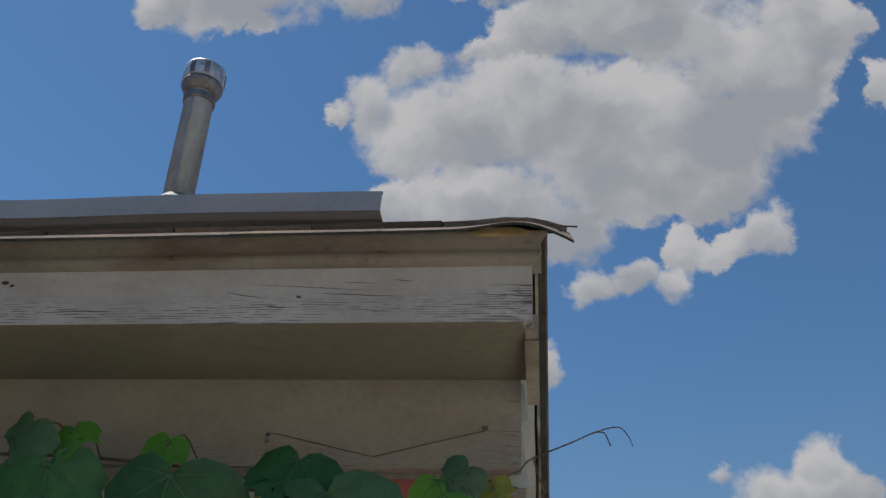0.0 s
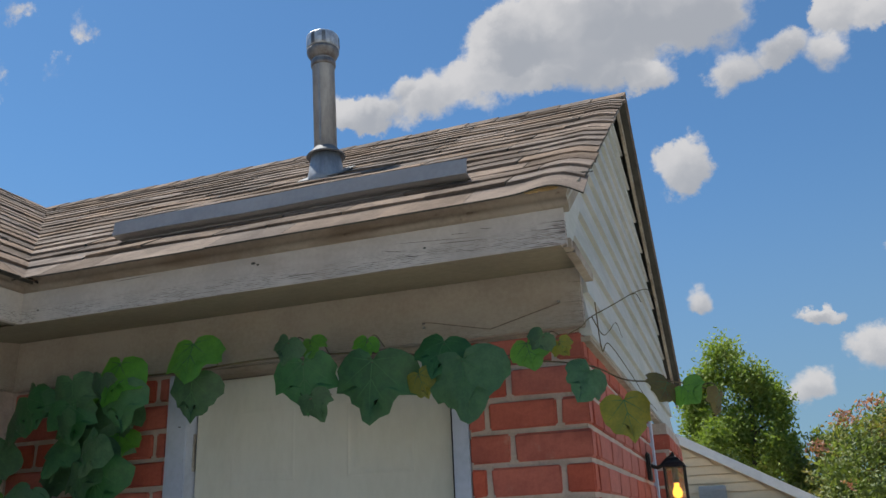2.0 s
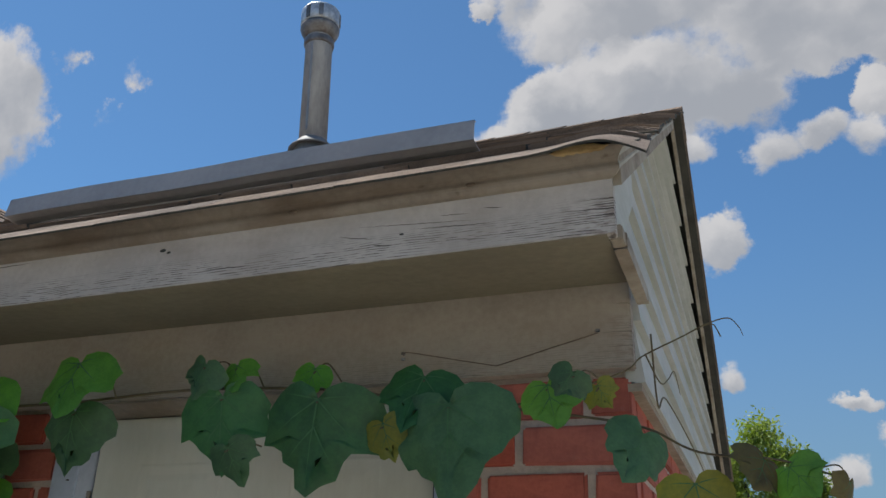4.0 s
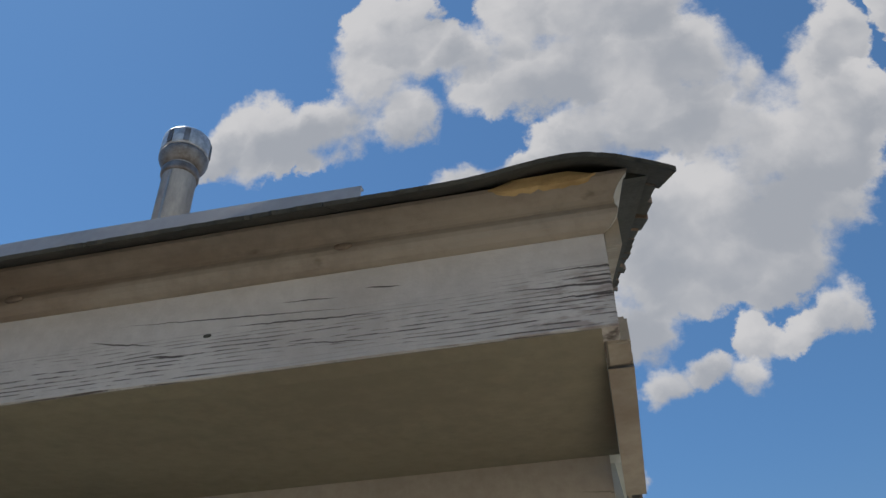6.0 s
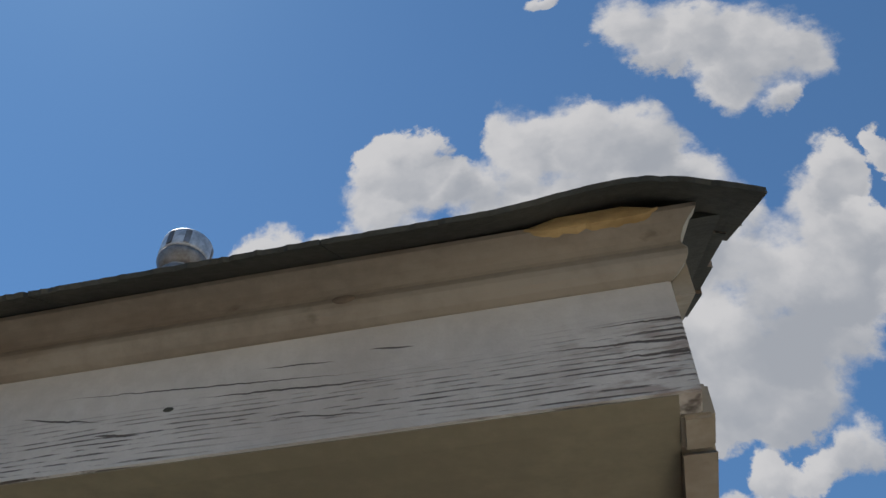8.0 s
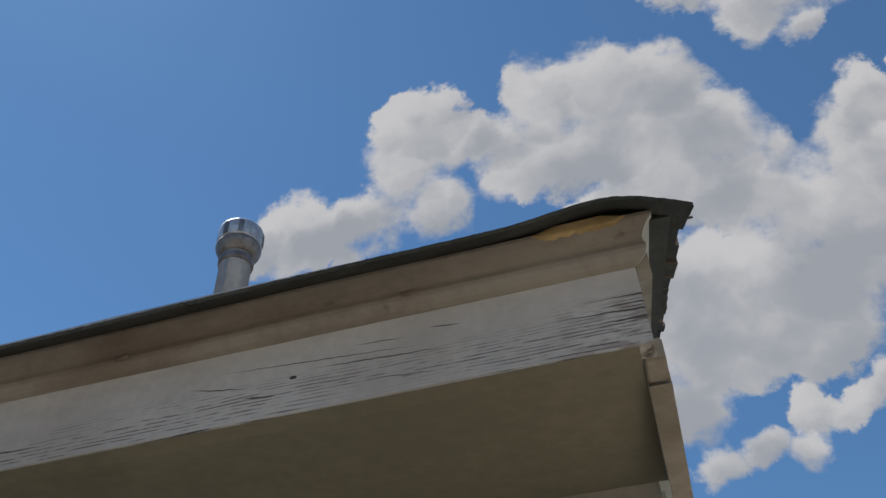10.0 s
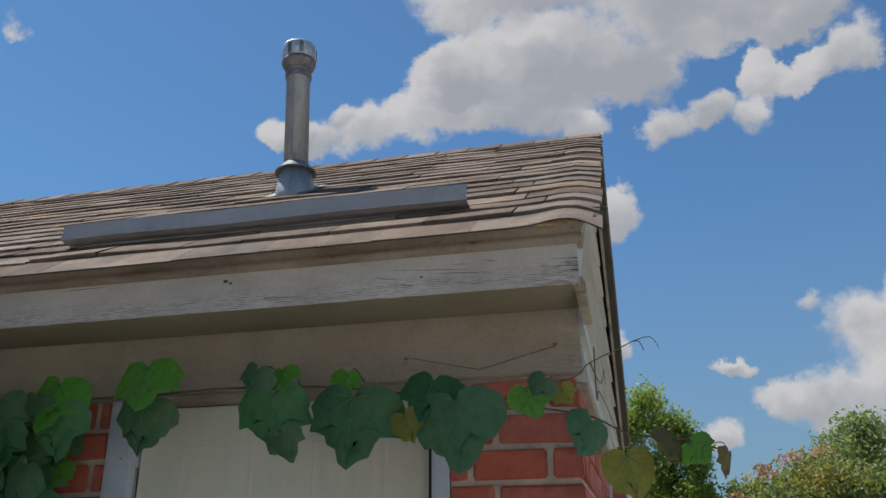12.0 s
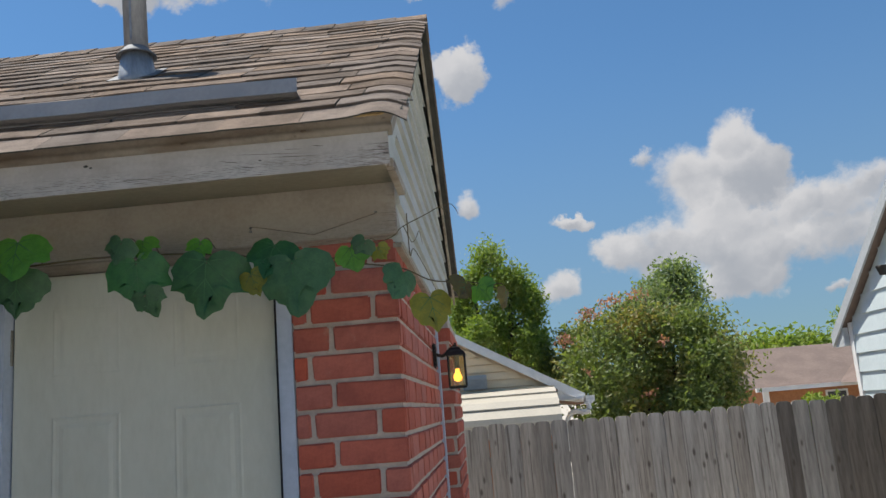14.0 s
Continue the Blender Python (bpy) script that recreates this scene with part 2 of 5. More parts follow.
def stained(k, where, colour):
    """Brown water stains along a board."""
    f = k.range(k.noise(k.vec("MULTIPLY", where, (3, 3, 12)), 1.6, 5.0, 0.6), 0.42, 0.70)
    spots = k.range(k.noise(k.vec("MULTIPLY", where, (22, 22, 40)), 1.0, 4.0), 0.66, 0.74)
    colour = k.mix(k.math("MULTIPLY", f, 0.85), colour, (0.165, 0.125, 0.088))
    return k.mix(k.math("MULTIPLY", spots, 0.6), colour, (0.10, 0.075, 0.05))


BRICK = material("red_brick", (0.45, 0.118, 0.077), (0.34, 0.086, 0.059), 14, 130, 0.85, bump=0.5, vary=0.10, mixing=smeared)
MORTAR = material("grey_mortar", (0.52, 0.45, 0.39), (0.40, 0.34, 0.29), 18, 150, 0.95, bump=0.8, depth=0.004)
PAINT = material("weathered_white_paint", (0.29, 0.252, 0.205), (0.21, 0.18, 0.145), 5, 80, 0.7, bump=0.25, mixing=stained)
SPLITS = [(-0.02, 0.035, 2.305, 2.304, 0.0012, 1), (-0.055, 0.035, 2.293, 2.288, 0.0014, 1), (-0.005, 0.035, 2.296, 2.296, 0.0011, 1), (-0.03, 0.035, 2.281, 2.279, 0.0012, 1), (-0.15, -0.12, 2.315, 2.312, 0.0008, 0), (-0.36, -0.15, 2.311, 2.297, 0.0006, 0),
          (-0.26, -0.13, 2.296, 2.289, 0.0008, 0), (-0.22, -0.168, 2.312, 2.309, 0.0006, 0), (-0.323, -0.288, 2.277, 2.274, 0.0011, 0), (-0.38, -0.318, 2.299, 2.287, 0.0008, 0), (-0.21, -0.137, 2.273, 2.266, 0.0006, 0), (-1.11, -0.98, 2.326, 2.329, 0.0009, 0), (-0.62, -0.52, 2.272, 2.270, 0.001, 0)]
FASCIA = material("cracked_white_paint", (0.54, 0.51, 0.465), (0.44, 0.41, 0.37), 6, 90, 0.72, bump=0.35, mixing=cracked((0.075, 0.06, 0.05), 2.302, 2.272, -0.09, 0.03, 0.95, SPLITS))
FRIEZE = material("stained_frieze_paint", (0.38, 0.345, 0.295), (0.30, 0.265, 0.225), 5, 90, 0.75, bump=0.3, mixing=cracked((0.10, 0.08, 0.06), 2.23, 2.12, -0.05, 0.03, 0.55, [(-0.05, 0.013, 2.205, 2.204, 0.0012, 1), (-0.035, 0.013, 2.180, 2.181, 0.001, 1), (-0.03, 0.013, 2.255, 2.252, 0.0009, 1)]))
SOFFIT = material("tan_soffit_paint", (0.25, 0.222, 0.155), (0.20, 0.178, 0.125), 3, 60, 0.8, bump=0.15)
SIDING = material("grey_white_siding_paint", (0.50, 0.51, 0.48), (0.40, 0.42, 0.38), 7, 50, 0.65, bump=0.2, stretch=(1, 0.3, 1), vary=0.05)
TRIM = material("rake_trim_paint", (0.40, 0.355, 0.285), (0.27, 0.23, 0.175), 6, 70, 0.75, bump=0.3, mixing=stained)
SHINGLE = material("brown_asphalt_shingle", (0.26, 0.20, 0.155), (0.14, 0.108, 0.085), 9, 330, 0.95, bump=1.0, depth=0.004, vary=0.30, spec=0.12)
SHINGLE_EDGE = material("dark_roof_underside", (0.062, 0.062, 0.052), (0.038, 0.039, 0.033), 12, 150, 0.95, bump=0.6)
BARE = material("bare_rotten_wood", (0.58, 0.42, 0.20), (0.34, 0.23, 0.10), 30, 160, 0.9, bump=0.7, stretch=(0.4, 1, 1))
FLASHING = material("grey_painted_metal", (0.36, 0.36, 0.365), (0.30, 0.30, 0.305), 5, 80, 0.5, 0.0, bump=0.1)
GALVANISED = material("galvanised_steel", (0.38, 0.40, 0.42), (0.25, 0.265, 0.28), 16, 90, 0.5, 0.4, bump=0.15, stretch=(1, 1, 0.3))
DULL = material("dull_weathered_lead", (0.19, 0.20, 0.21), (0.14, 0.15, 0.16), 14, 90, 0.7, 0.15, bump=0.2)
TARNISHED = material("stained_dark_steel", (0.14, 0.125, 0.115), (0.30, 0.30, 0.30), 22, 90, 0.5, 0.6, bump=0.3)
BRIGHT = material("bright_worn_zinc", (0.62, 0.64, 0.66), (0.34, 0.36, 0.38), 45, 160, 0.38, 0.6, bump=0.5, depth=0.003)
KNOT = material("painted_knot", (0.20, 0.155, 0.115), (0.12, 0.09, 0.065), 60, 200, 0.8, bump=0.4)
RAKE = material("rake_moulding_paint", (0.50, 0.49, 0.44), (0.38, 0.36, 0.30), 6, 70, 0.7, bump=0.25)
DOOR = material("cream_door_paint", (0.57, 0.575, 0.50), (0.50, 0.505, 0.43), 3, 50, 0.45, bump=0.08, stretch=(1, 1, 0.35))
JAMB = material("pale_blue_white_jamb", (0.43, 0.485, 0.585), (0.35, 0.40, 0.49), 5, 60, 0.55, bump=0.15)
BRASS = material("dull_steel_hinge", (0.30, 0.28, 0.24), (0.18, 0.16, 0.14), 30, 120, 0.5, 0.7)
BLACK = material("black_lantern_metal", (0.02, 0.019, 0.018), (0.035, 0.032, 0.03), 30, 150, 0.45, 0.5)
FENCE_DARK = material("dark_brown_cedar", (0.17, 0.14, 0.115), (0.07, 0.058, 0.048), 5, 45, 0.9, bump=0.6, depth=0.004, stretch=(1, 1, 0.08), vary=0.3, mixing=knotty)
FENCE = material("weathered_grey_cedar", (0.40, 0.36, 0.32), (0.18, 0.16, 0.143), 5, 45, 0.9, bump=0.6, depth=0.004, stretch=(1, 1, 0.08), vary=0.25, mixing=knotty)
LEAF = material("vine_leaf_green", (0.055, 0.165, 0.062), (0.038, 0.12, 0.048), 40, 200, 0.5, bump=0.3, vary=0.2, through_light=0.25)
LEAF_LIGHT = material("vine_leaf_light_green", (0.12, 0.33, 0.055), (0.09, 0.26, 0.045), 40, 200, 0.45, bump=0.3, vary=0.12, through_light=0.5)
LEAF_YELLOW = material("vine_leaf_yellowing", (0.27, 0.26, 0.05), (0.18, 0.2, 0.05), 30, 200, 0.5, bump=0.3, through_light=0.45)
LEAF_BROWN = material("vine_leaf_browned", (0.10, 0.075, 0.035), (0.14, 0.12, 0.04), 30, 200, 0.7, bump=0.3, through_light=0.25)
VEIN = material("pale_leaf_vein", (0.075, 0.185, 0.085), (0.06, 0.15, 0.07), 40, 200, 0.6, through_light=0.3)
STEM = material("vine_stem", (0.14, 0.12, 0.06), (0.10, 0.075, 0.045), 30, 200, 0.8)
TWINE = material("brown_twine", (0.20, 0.15, 0.115), (0.13, 0.10, 0.08), 60, 250, 0.95)
# the ground is unseen; its pale colour bounces light up under the eaves
BOUNCE_GROUND = material("pale_bounce_ground", (0.49, 0.445, 0.375), (0.40, 0.36, 0.30), 1.5, 30, 0.95, bump=0.5, depth=0.01)
BEIGE = material("beige_vinyl_siding", (0.84, 0.66, 0.43), (0.76, 0.60, 0.39), 1.2, 30, 0.6, vary=0.03)
WHITE = material("white_gutter_paint", (0.72, 0.71, 0.69), (0.62, 0.61, 0.59), 2, 30, 0.5)
AWNING = material("cream_ribbed_awning", (0.52, 0.47, 0.38), (0.45, 0.41, 0.33), 2, 30, 0.5)
ORANGE = material("orange_far_brick", (0.42, 0.19, 0.085), (0.33, 0.14, 0.065), 6, 24, 0.9, bump=0.5)
BLUE = material("pale_blue_siding", (0.50, 0.56, 0.57), (0.44, 0.50, 0.51), 1.5, 30, 0.6, vary=0.03)
GREYTRIM = material("grey_house_trim", (0.42, 0.44, 0.45), (0.34, 0.36, 0.37), 2, 30, 0.6)
FARROOF = material("brown_far_roof", (0.20, 0.15, 0.125), (0.15, 0.112, 0.095), 1.2, 14, 0.95, bump=0.6, depth=0.01, vary=0.1)
BARK = material("tree_bark", (0.12, 0.09, 0.065), (0.07, 0.055, 0.04), 8, 60, 0.95, bump=0.8, stretch=(1, 1, 0.2))
DARKGLASS = material("dark_window_glass", (0.03, 0.032, 0.035), (0.05, 0.05, 0.05), 2, 20, 0.1)


def foliage(name, a, b, c):
    """Leaves whose colour changes from leaf to leaf."""
    m = bpy.data.materials.new(name)
    m.use_nodes = True
    k = Nodes(m.node_tree)
    r = k.add("ShaderNodeNewGeometry").outputs["Random Per Island"]
    where = k.add("ShaderNodeTexCoord").outputs["Object"]
    colour = k.mix(k.range(r, 0.2, 0.8), a, b)
    colour = k.mix(k.range(k.noise(where, 1.3, 3.0), 0.5, 0.68), colour, c)
    p = k.add("ShaderNodeBsdfPrincipled")
    k.put(p.inputs["Base Color"], colour)
    p.inputs["Roughness"].default_value = 0.55
    t = k.add("ShaderNodeBsdfTranslucent")
    k.put(t.inputs[0], k.mix(1.0, colour, (1.4, 1.5, 0.6), "MULTIPLY"))
    s = k.add("ShaderNodeMixShader")
    s.inputs[0].default_value = 0.4
    k.put(s.inputs[1], p.outputs[0]), k.put(s.inputs[2], t.outputs[0])
    k.put(k.add("ShaderNodeOutputMaterial").inputs[0], s.outputs[0])
    return m


CROWN = foliage("tree_leaves", (0.16, 0.23, 0.04), (0.24, 0.31, 0.07), (0.33, 0.38, 0.10))
MYRTLE = foliage("myrtle_leaves", (0.13, 0.18, 0.06), (0.20, 0.24, 0.08), (0.30, 0.24, 0.09))
BLOSSOM = foliage("myrtle_blossom", (0.42, 0.19, 0.16), (0.46, 0.24, 0.20), (0.34, 0.16, 0.12))
PALE = foliage("pale_top_leaves", (0.17, 0.23, 0.10), (0.23, 0.28, 0.14), (0.22, 0.27, 0.14))

# ---- mesh helpers ----


def link(name, bm, mat, parent=None, label="", smooth=False):
    me = bpy.data.meshes.new(name)
    bmesh.ops.recalc_face_normals(bm, faces=bm.faces)
    bm.to_mesh(me)
    bm.free()
    for x in mat if isinstance(mat, (list, tuple)) else (mat,):
        me.materials.append(x)
    if smooth:
        me.polygons.foreach_set("use_smooth", [True] * len(me.polygons))
    ob = new(name, me)
    ob.parent = parent
    if label:
        ob["label"] = label
    return ob


def part(name, bm, mat, parent, label="", smooth=False):
    return link(name, bm, mat, parent, label, smooth)


def thing(name, label, category, group="", at=(0, 0, 0), kind=""):
    ob = tagged(new(name), label, category, group, kind)
    ob.empty_display_size = 0.1
    ob.location = at
    return ob


def box(x0, x1, y0, y1, z0, z1, bevel=0.0, bm=None):
    bm = bm or bmesh.new()
    made = bmesh.ops.create_cube(bm, size=1.0, matrix=Matrix.Translation(((x0 + x1) / 2, (y0 + y1) / 2, (z0 + z1) / 2)) @ Matrix.Diagonal((x1 - x0, y1 - y0, z1 - z0, 1)))
    if bevel:
        edges = list({e for v in made["verts"] for e in v.link_edges})
        bmesh.ops.bevel(bm, geom=edges, offset=bevel, segments=2, affect="EDGES")
    return bm


def prism(points, axis, a, b, bm=None):
    """A flat outline pushed along x, y or z from a to b. Points name the two other axes in order."""
    bm = bm or bmesh.new()

    def at(p, v):
        q = list(p)
        q.insert("xyz".index(axis), v)
        return q
    lo = [bm.verts.new(at(p, a)) for p in points]
    hi = [bm.verts.new(at(p, b)) for p in points]
    bm.faces.new(lo[::-1]), bm.faces.new(hi)
    for i in range(len(points)):
        j = (i + 1) % len(points)
        bm.faces.new((lo[i], lo[j], hi[j], hi[i]))
    return bm


def lathe(rings, sides=24, bm=None, at=(0, 0, 0), cap=True):
    """A turned body: rings of radius and height."""
    bm = bm or bmesh.new()
    rows = [[bm.verts.new((at[0] + r * math.cos(2 * math.pi * i / sides), at[1] + r * math.sin(2 * math.pi * i / sides), at[2] + z)) for i in range(sides)] for r, z in rings]
    for p, q in zip(rows, rows[1:]):
        for i in range(sides):
            bm.faces.new((p[i], p[(i + 1) % sides], q[(i + 1) % sides], q[i]))
    if cap:
        bm.faces.new(rows[0][::-1]), bm.faces.new(rows[-1])
    return bm


def tube(points, r0, r1=None, sides=6, bm=None):
    """A tapered round strand along points."""
    bm = bm or bmesh.new()
    r1 = r0 if r1 is None else r1
    pts = [Vector(p) for p in points]
    rows = []
    for i, p in enumerate(pts):
        d = (pts[min(i + 1, len(pts) - 1)] - pts[max(i - 1, 0)]).normalized()
        u = d.cross(Vector((0.3, 0.2, 1)) if abs(d.z) < 0.9 else Vector((1, 0, 0))).normalized()
        v = d.cross(u)
        r = r0 + (r1 - r0) * i / (len(pts) - 1)
        rows.append([bm.verts.new(p + r * (math.cos(2 * math.pi * a / sides) * u + math.sin(2 * math.pi * a / sides) * v)) for a in range(sides)])
    for p, q in zip(rows, rows[1:]):
        for i in range(sides):
            bm.faces.new((p[i], p[(i + 1) % sides], q[(i + 1) % sides], q[i]))
    bm.faces.new(rows[0][::-1]), bm.faces.new(rows[-1])
    return bm


def spline(points, n=8):
    """Points along a smooth line through those given."""
    p = [Vector(q) for q in points]
    p = [2 * p[0] - p[1]] + p + [2 * p[-1] - p[-2]]
    out = []
    for i in range(1, len(p) - 2):
        for j in range(n):
            t = j / n
            out.append(0.5 * ((2 * p[i]) + (p[i + 1] - p[i - 1]) * t + (2 * p[i - 1] - 5 * p[i] + 4 * p[i + 1] - p[i + 2]) * t * t + (3 * p[i] - p[i - 1] - 3 * p[i + 1] + p[i + 2]) * t ** 3))
    return out + [p[-2]]


# ---- plan of the house ----
TOP = 2.146          # underside of the frieze, top of the brick
COURSE = 0.0752
EAVE_Y, EAVE_Z = -0.373, 2.357     # lower edge of the shingles
RIDGE_Y, RIDGE_Z = 1.344, 3.462
SLOPE = (RIDGE_Z - EAVE_Z) / (RIDGE_Y - EAVE_Y)
TIP_X = 0.086        # roof edge over the gable
FASCIA_Y, FASCIA_X = -0.314, 0.034
INNER_X = -1.385     # where the two fascias meet
EAVE_X = INNER_X + 0.059
WALL_X = -1.70       # brick face of the long house
BACK_Y = 2 * RIDGE_Y + 0.0
MAIN_RIDGE_X = EAVE_X - (RIDGE_Y - EAVE_Y)


def ground_z(y):
    return -0.09 * min(max(y - 1.0, 0.0), 8.0) - 0.012 * min(max(y - 9.0, 0.0), 40.0)


# ---- ground ----
bm = bmesh.new()
ys = [-400, -60, -10, -3, 0, 1, 2, 3, 4, 5, 6, 7, 8, 9, 12, 16, 24, 49, 120, 700]
xs = [-600, -100, -30, -10, -4, 0, 4, 10, 30, 100, 600]
grid = [[bm.verts.new((x, y, ground_z(y))) for x in xs] for y in ys]
for p, q in zip(grid, grid[1:]):
    for i in range(len(xs) - 1):
        bm.faces.new((p[i], p[i + 1], q[i + 1], q[i]))
tagged(link("ground", bm, BOUNCE_GROUND), "unseen ground sloping down to the fence, kept pale to bounce light", "ground", kind="structure")

# ---- wing: walls ----
DOOR_L, DOOR_R = -1.152, -0.290      # opening in the brick
OPEN_0, OPEN_1 = 1.50, 1.82          # end of the plain wall, start of the pilaster
PROUD = 0.05
wall_front = tagged(link("wall_front", box(DOOR_R, -0.012, 0.008, 0.11, -0.1, TOP + 0.15), MORTAR), "red brick wall with grey mortar beside the door", "wall", kind="structure")
wall_left = tagged(link("wall_front_left", box(WALL_X - 0.1, DOOR_L, 0.008, 0.11, -0.1, TOP + 0.15), MORTAR), "red brick wall behind the vine", "wall", kind="structure")
bm = box(-0.11, -0.008, 0.012, OPEN_0, -0.3, TOP + 0.1)
wall_gable = tagged(link("wall_gable", bm, MORTAR), "red brick side wall under the siding", "wall", kind="structure")
bm = box(-0.11, PROUD - 0.008, OPEN_1 + 0.008, BACK_Y, -0.3, 2.112)
box(-0.11, -0.02, OPEN_0, OPEN_1 + 0.008, -0.3, TOP + 0.1, bm=bm)
wall_gable_end = tagged(link("wall_gable_end", bm, MORTAR), "red brick pilaster at the end of the side wall", "wall", kind="structure")
tagged(link("wall_back", box(-4.6, -0.11, BACK_Y - 0.1, BACK_Y, -0.3, TOP + 0.15), MORTAR), "plain back wall of the house", "wall", kind="structure")
tagged(link("wall_long", box(WALL_X - 0.1, WALL_X - 0.008, -4.0, 0.008, -0.1, TOP + 0.15), MORTAR), "red brick wall of the long house", "wall", kind="structure")
tagged(link("wall_inner", box(-4.6, -4.5, -4.0, BACK_Y - 0.1, -0.3, TOP + 0.15), MORTAR), "plain outer wall of the long house", "wall", kind="structure")
tagged(link("wall_south", box(-4.5, WALL_X - 0.1, -4.0, -3.9, -0.3, TOP + 0.15), MORTAR), "plain end wall of the long house", "wall", kind="structure")
bm = box(-4.5, WALL_X - 0.1, -3.9, BACK_Y - 0.1, TOP + 0.11, TOP + 0.13)
box(WALL_X - 0.1, -0.11, 0.11, BACK_Y - 0.1, TOP + 0.11, TOP + 0.13, bm=bm)
tagged(link("ceiling", bm, SOFFIT), "plain ceiling board inside the house", "ceiling", kind="structure")

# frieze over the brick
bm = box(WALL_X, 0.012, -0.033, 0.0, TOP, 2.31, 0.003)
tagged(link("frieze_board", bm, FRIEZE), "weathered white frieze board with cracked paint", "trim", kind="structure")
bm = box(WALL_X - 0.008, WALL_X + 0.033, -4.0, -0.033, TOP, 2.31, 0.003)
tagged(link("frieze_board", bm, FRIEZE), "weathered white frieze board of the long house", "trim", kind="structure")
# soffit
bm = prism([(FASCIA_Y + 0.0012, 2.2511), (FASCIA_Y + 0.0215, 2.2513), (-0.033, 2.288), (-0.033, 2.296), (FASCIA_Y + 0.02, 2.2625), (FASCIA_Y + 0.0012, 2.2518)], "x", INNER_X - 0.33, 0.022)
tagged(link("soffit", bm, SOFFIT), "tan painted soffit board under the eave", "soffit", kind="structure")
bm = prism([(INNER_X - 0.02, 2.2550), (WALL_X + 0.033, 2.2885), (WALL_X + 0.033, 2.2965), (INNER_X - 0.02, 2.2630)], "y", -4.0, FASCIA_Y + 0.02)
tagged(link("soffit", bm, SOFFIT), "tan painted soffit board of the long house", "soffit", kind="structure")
# fascia
bm = box(INNER_X, FASCIA_X, FASCIA_Y, FASCIA_Y + 0.02, 2.252, 2.345, 0.0008)
fascia_main = tagged(link("fascia_board", bm, FASCIA), "white fascia board with paint split along the grain", "trim", kind="structure")
bm = box(INNER_X - 0.02, INNER_X, -4.0, FASCIA_Y + 0.02, 2.2525, 2.345, 0.002)
tagged(link("fascia_board", bm, FASCIA), "white fascia board of the long house", "trim", kind="structure")
for kx, kz, kr in ((-0.275, 2.290, 0.0035), (-0.702, 2.317, 0.006), (-0.690, 2.312, 0.004), (-1.33, 2.282, 0.0035)):
    bm = lathe([(kr, -0.0006), (kr * 0.6, 0.0006)], 10)
    bmesh.ops.transform(bm, matrix=pose(kx, FASCIA_Y - 0.0002, kz, 90, 0, 0) @ Matrix.Diagonal((1.2, 0.6, 1, 1)), verts=bm.verts)
    part("knot", bm, SHINGLE_EDGE, fascia_main, "small dark knot")
# crown moulding
CROWN_PROFILE = [(-0.300, 2.333), (-0.3155, 2.333), (-0.3200, 2.3345), (-0.3240, 2.3375), (-0.3264, 2.3415), (-0.3270, 2.3455), (-0.3260, 2.3490), (-0.3248, 2.3520), (-0.3247, 2.3550), (-0.3258, 2.3590), (-0.3282, 2.3633), (-0.3315, 2.3668), (-0.3350, 2.3690), (-0.3372, 2.3700), (-0.3380, 2.3730), (-0.300, 2.3730)]
bm = bmesh.new()
crown_rows = []
for u in (0.0, 0.2, 0.4, 0.6, 0.8, 1.0):
    row = []
    for y, z in CROWN_PROFILE:
        end = FASCIA_X + FASCIA_Y - y            # mitred at the corner
        x = INNER_X - 0.02 + (end - INNER_X + 0.02) * u
        row.append(bm.verts.new((x, y + 0.0012 * math.sin(7 * x), z)))
    crown_rows.append(row)
for p, q in zip(crown_rows, crown_rows[1:]):
    for i in range(len(p)):
        bm.faces.new((p[i], p[(i + 1) % len(p)], q[(i + 1) % len(p)], q[i]))
bm.faces.new(crown_rows[0][::-1]), bm.faces.new(crown_rows[-1])
crown_front = tagged(link("crown_moulding", bm, PAINT), "stained white crown moulding under the shingle edge", "trim", kind="structure")
for kx, ky, kz, kr in ((-0.165, -0.3275, 2.3478, 0.0055), (-0.455, -0.3275, 2.346, 0.006)):
    bm = lathe([(kr, -0.001), (kr * 0.9, 0.0008), (kr * 0.5, 0.0013)], 12)
    bmesh.ops.transform(bm, matrix=pose(kx, ky, kz, 75, 0, 0) @ Matrix.Diagonal((1.5, 0.7, 1, 1)), verts=bm.verts)
    part("knot", bm, KNOT, crown_front, "dark knot under old paint", True)
bm = prism([(INNER_X + (-0.314 - y), z) for y, z in CROWN_PROFILE], "y", -4.0, FASCIA_Y + 0.01)
tagged(link("crown_moulding", bm, PAINT), "stained white crown moulding of the long house", "trim", kind="structure")


def roof_z(y):
    return EAVE_Z + (min(y, 2 * RIDGE_Y - y) - EAVE_Y) * SLOPE


# ---- wing: roof ----
def chevron(off, thick, y0):
    y1 = 2 * RIDGE_Y - y0
    return [(y0, roof_z(y0) - off), (RIDGE_Y, RIDGE_Z - off), (y1, roof_z(y1) - off), (y1, roof_z(y1) - off - thick), (RIDGE_Y, RIDGE_Z - off - thick), (y0, roof_z(y0) - off - thick)]


roof_wing = thing("roof_wing", "brown asphalt shingle roof, curled and worn at the edges", "roof", kind="structure")
part("deck", prism(chevron(0.0075, 0.005, -0.318), "x", MAIN_RIDGE_X, TIP_X - 0.012), SHINGLE_EDGE, roof_wing, "dark roof edge and underside")
y0 = EAVE_Y + 0.03
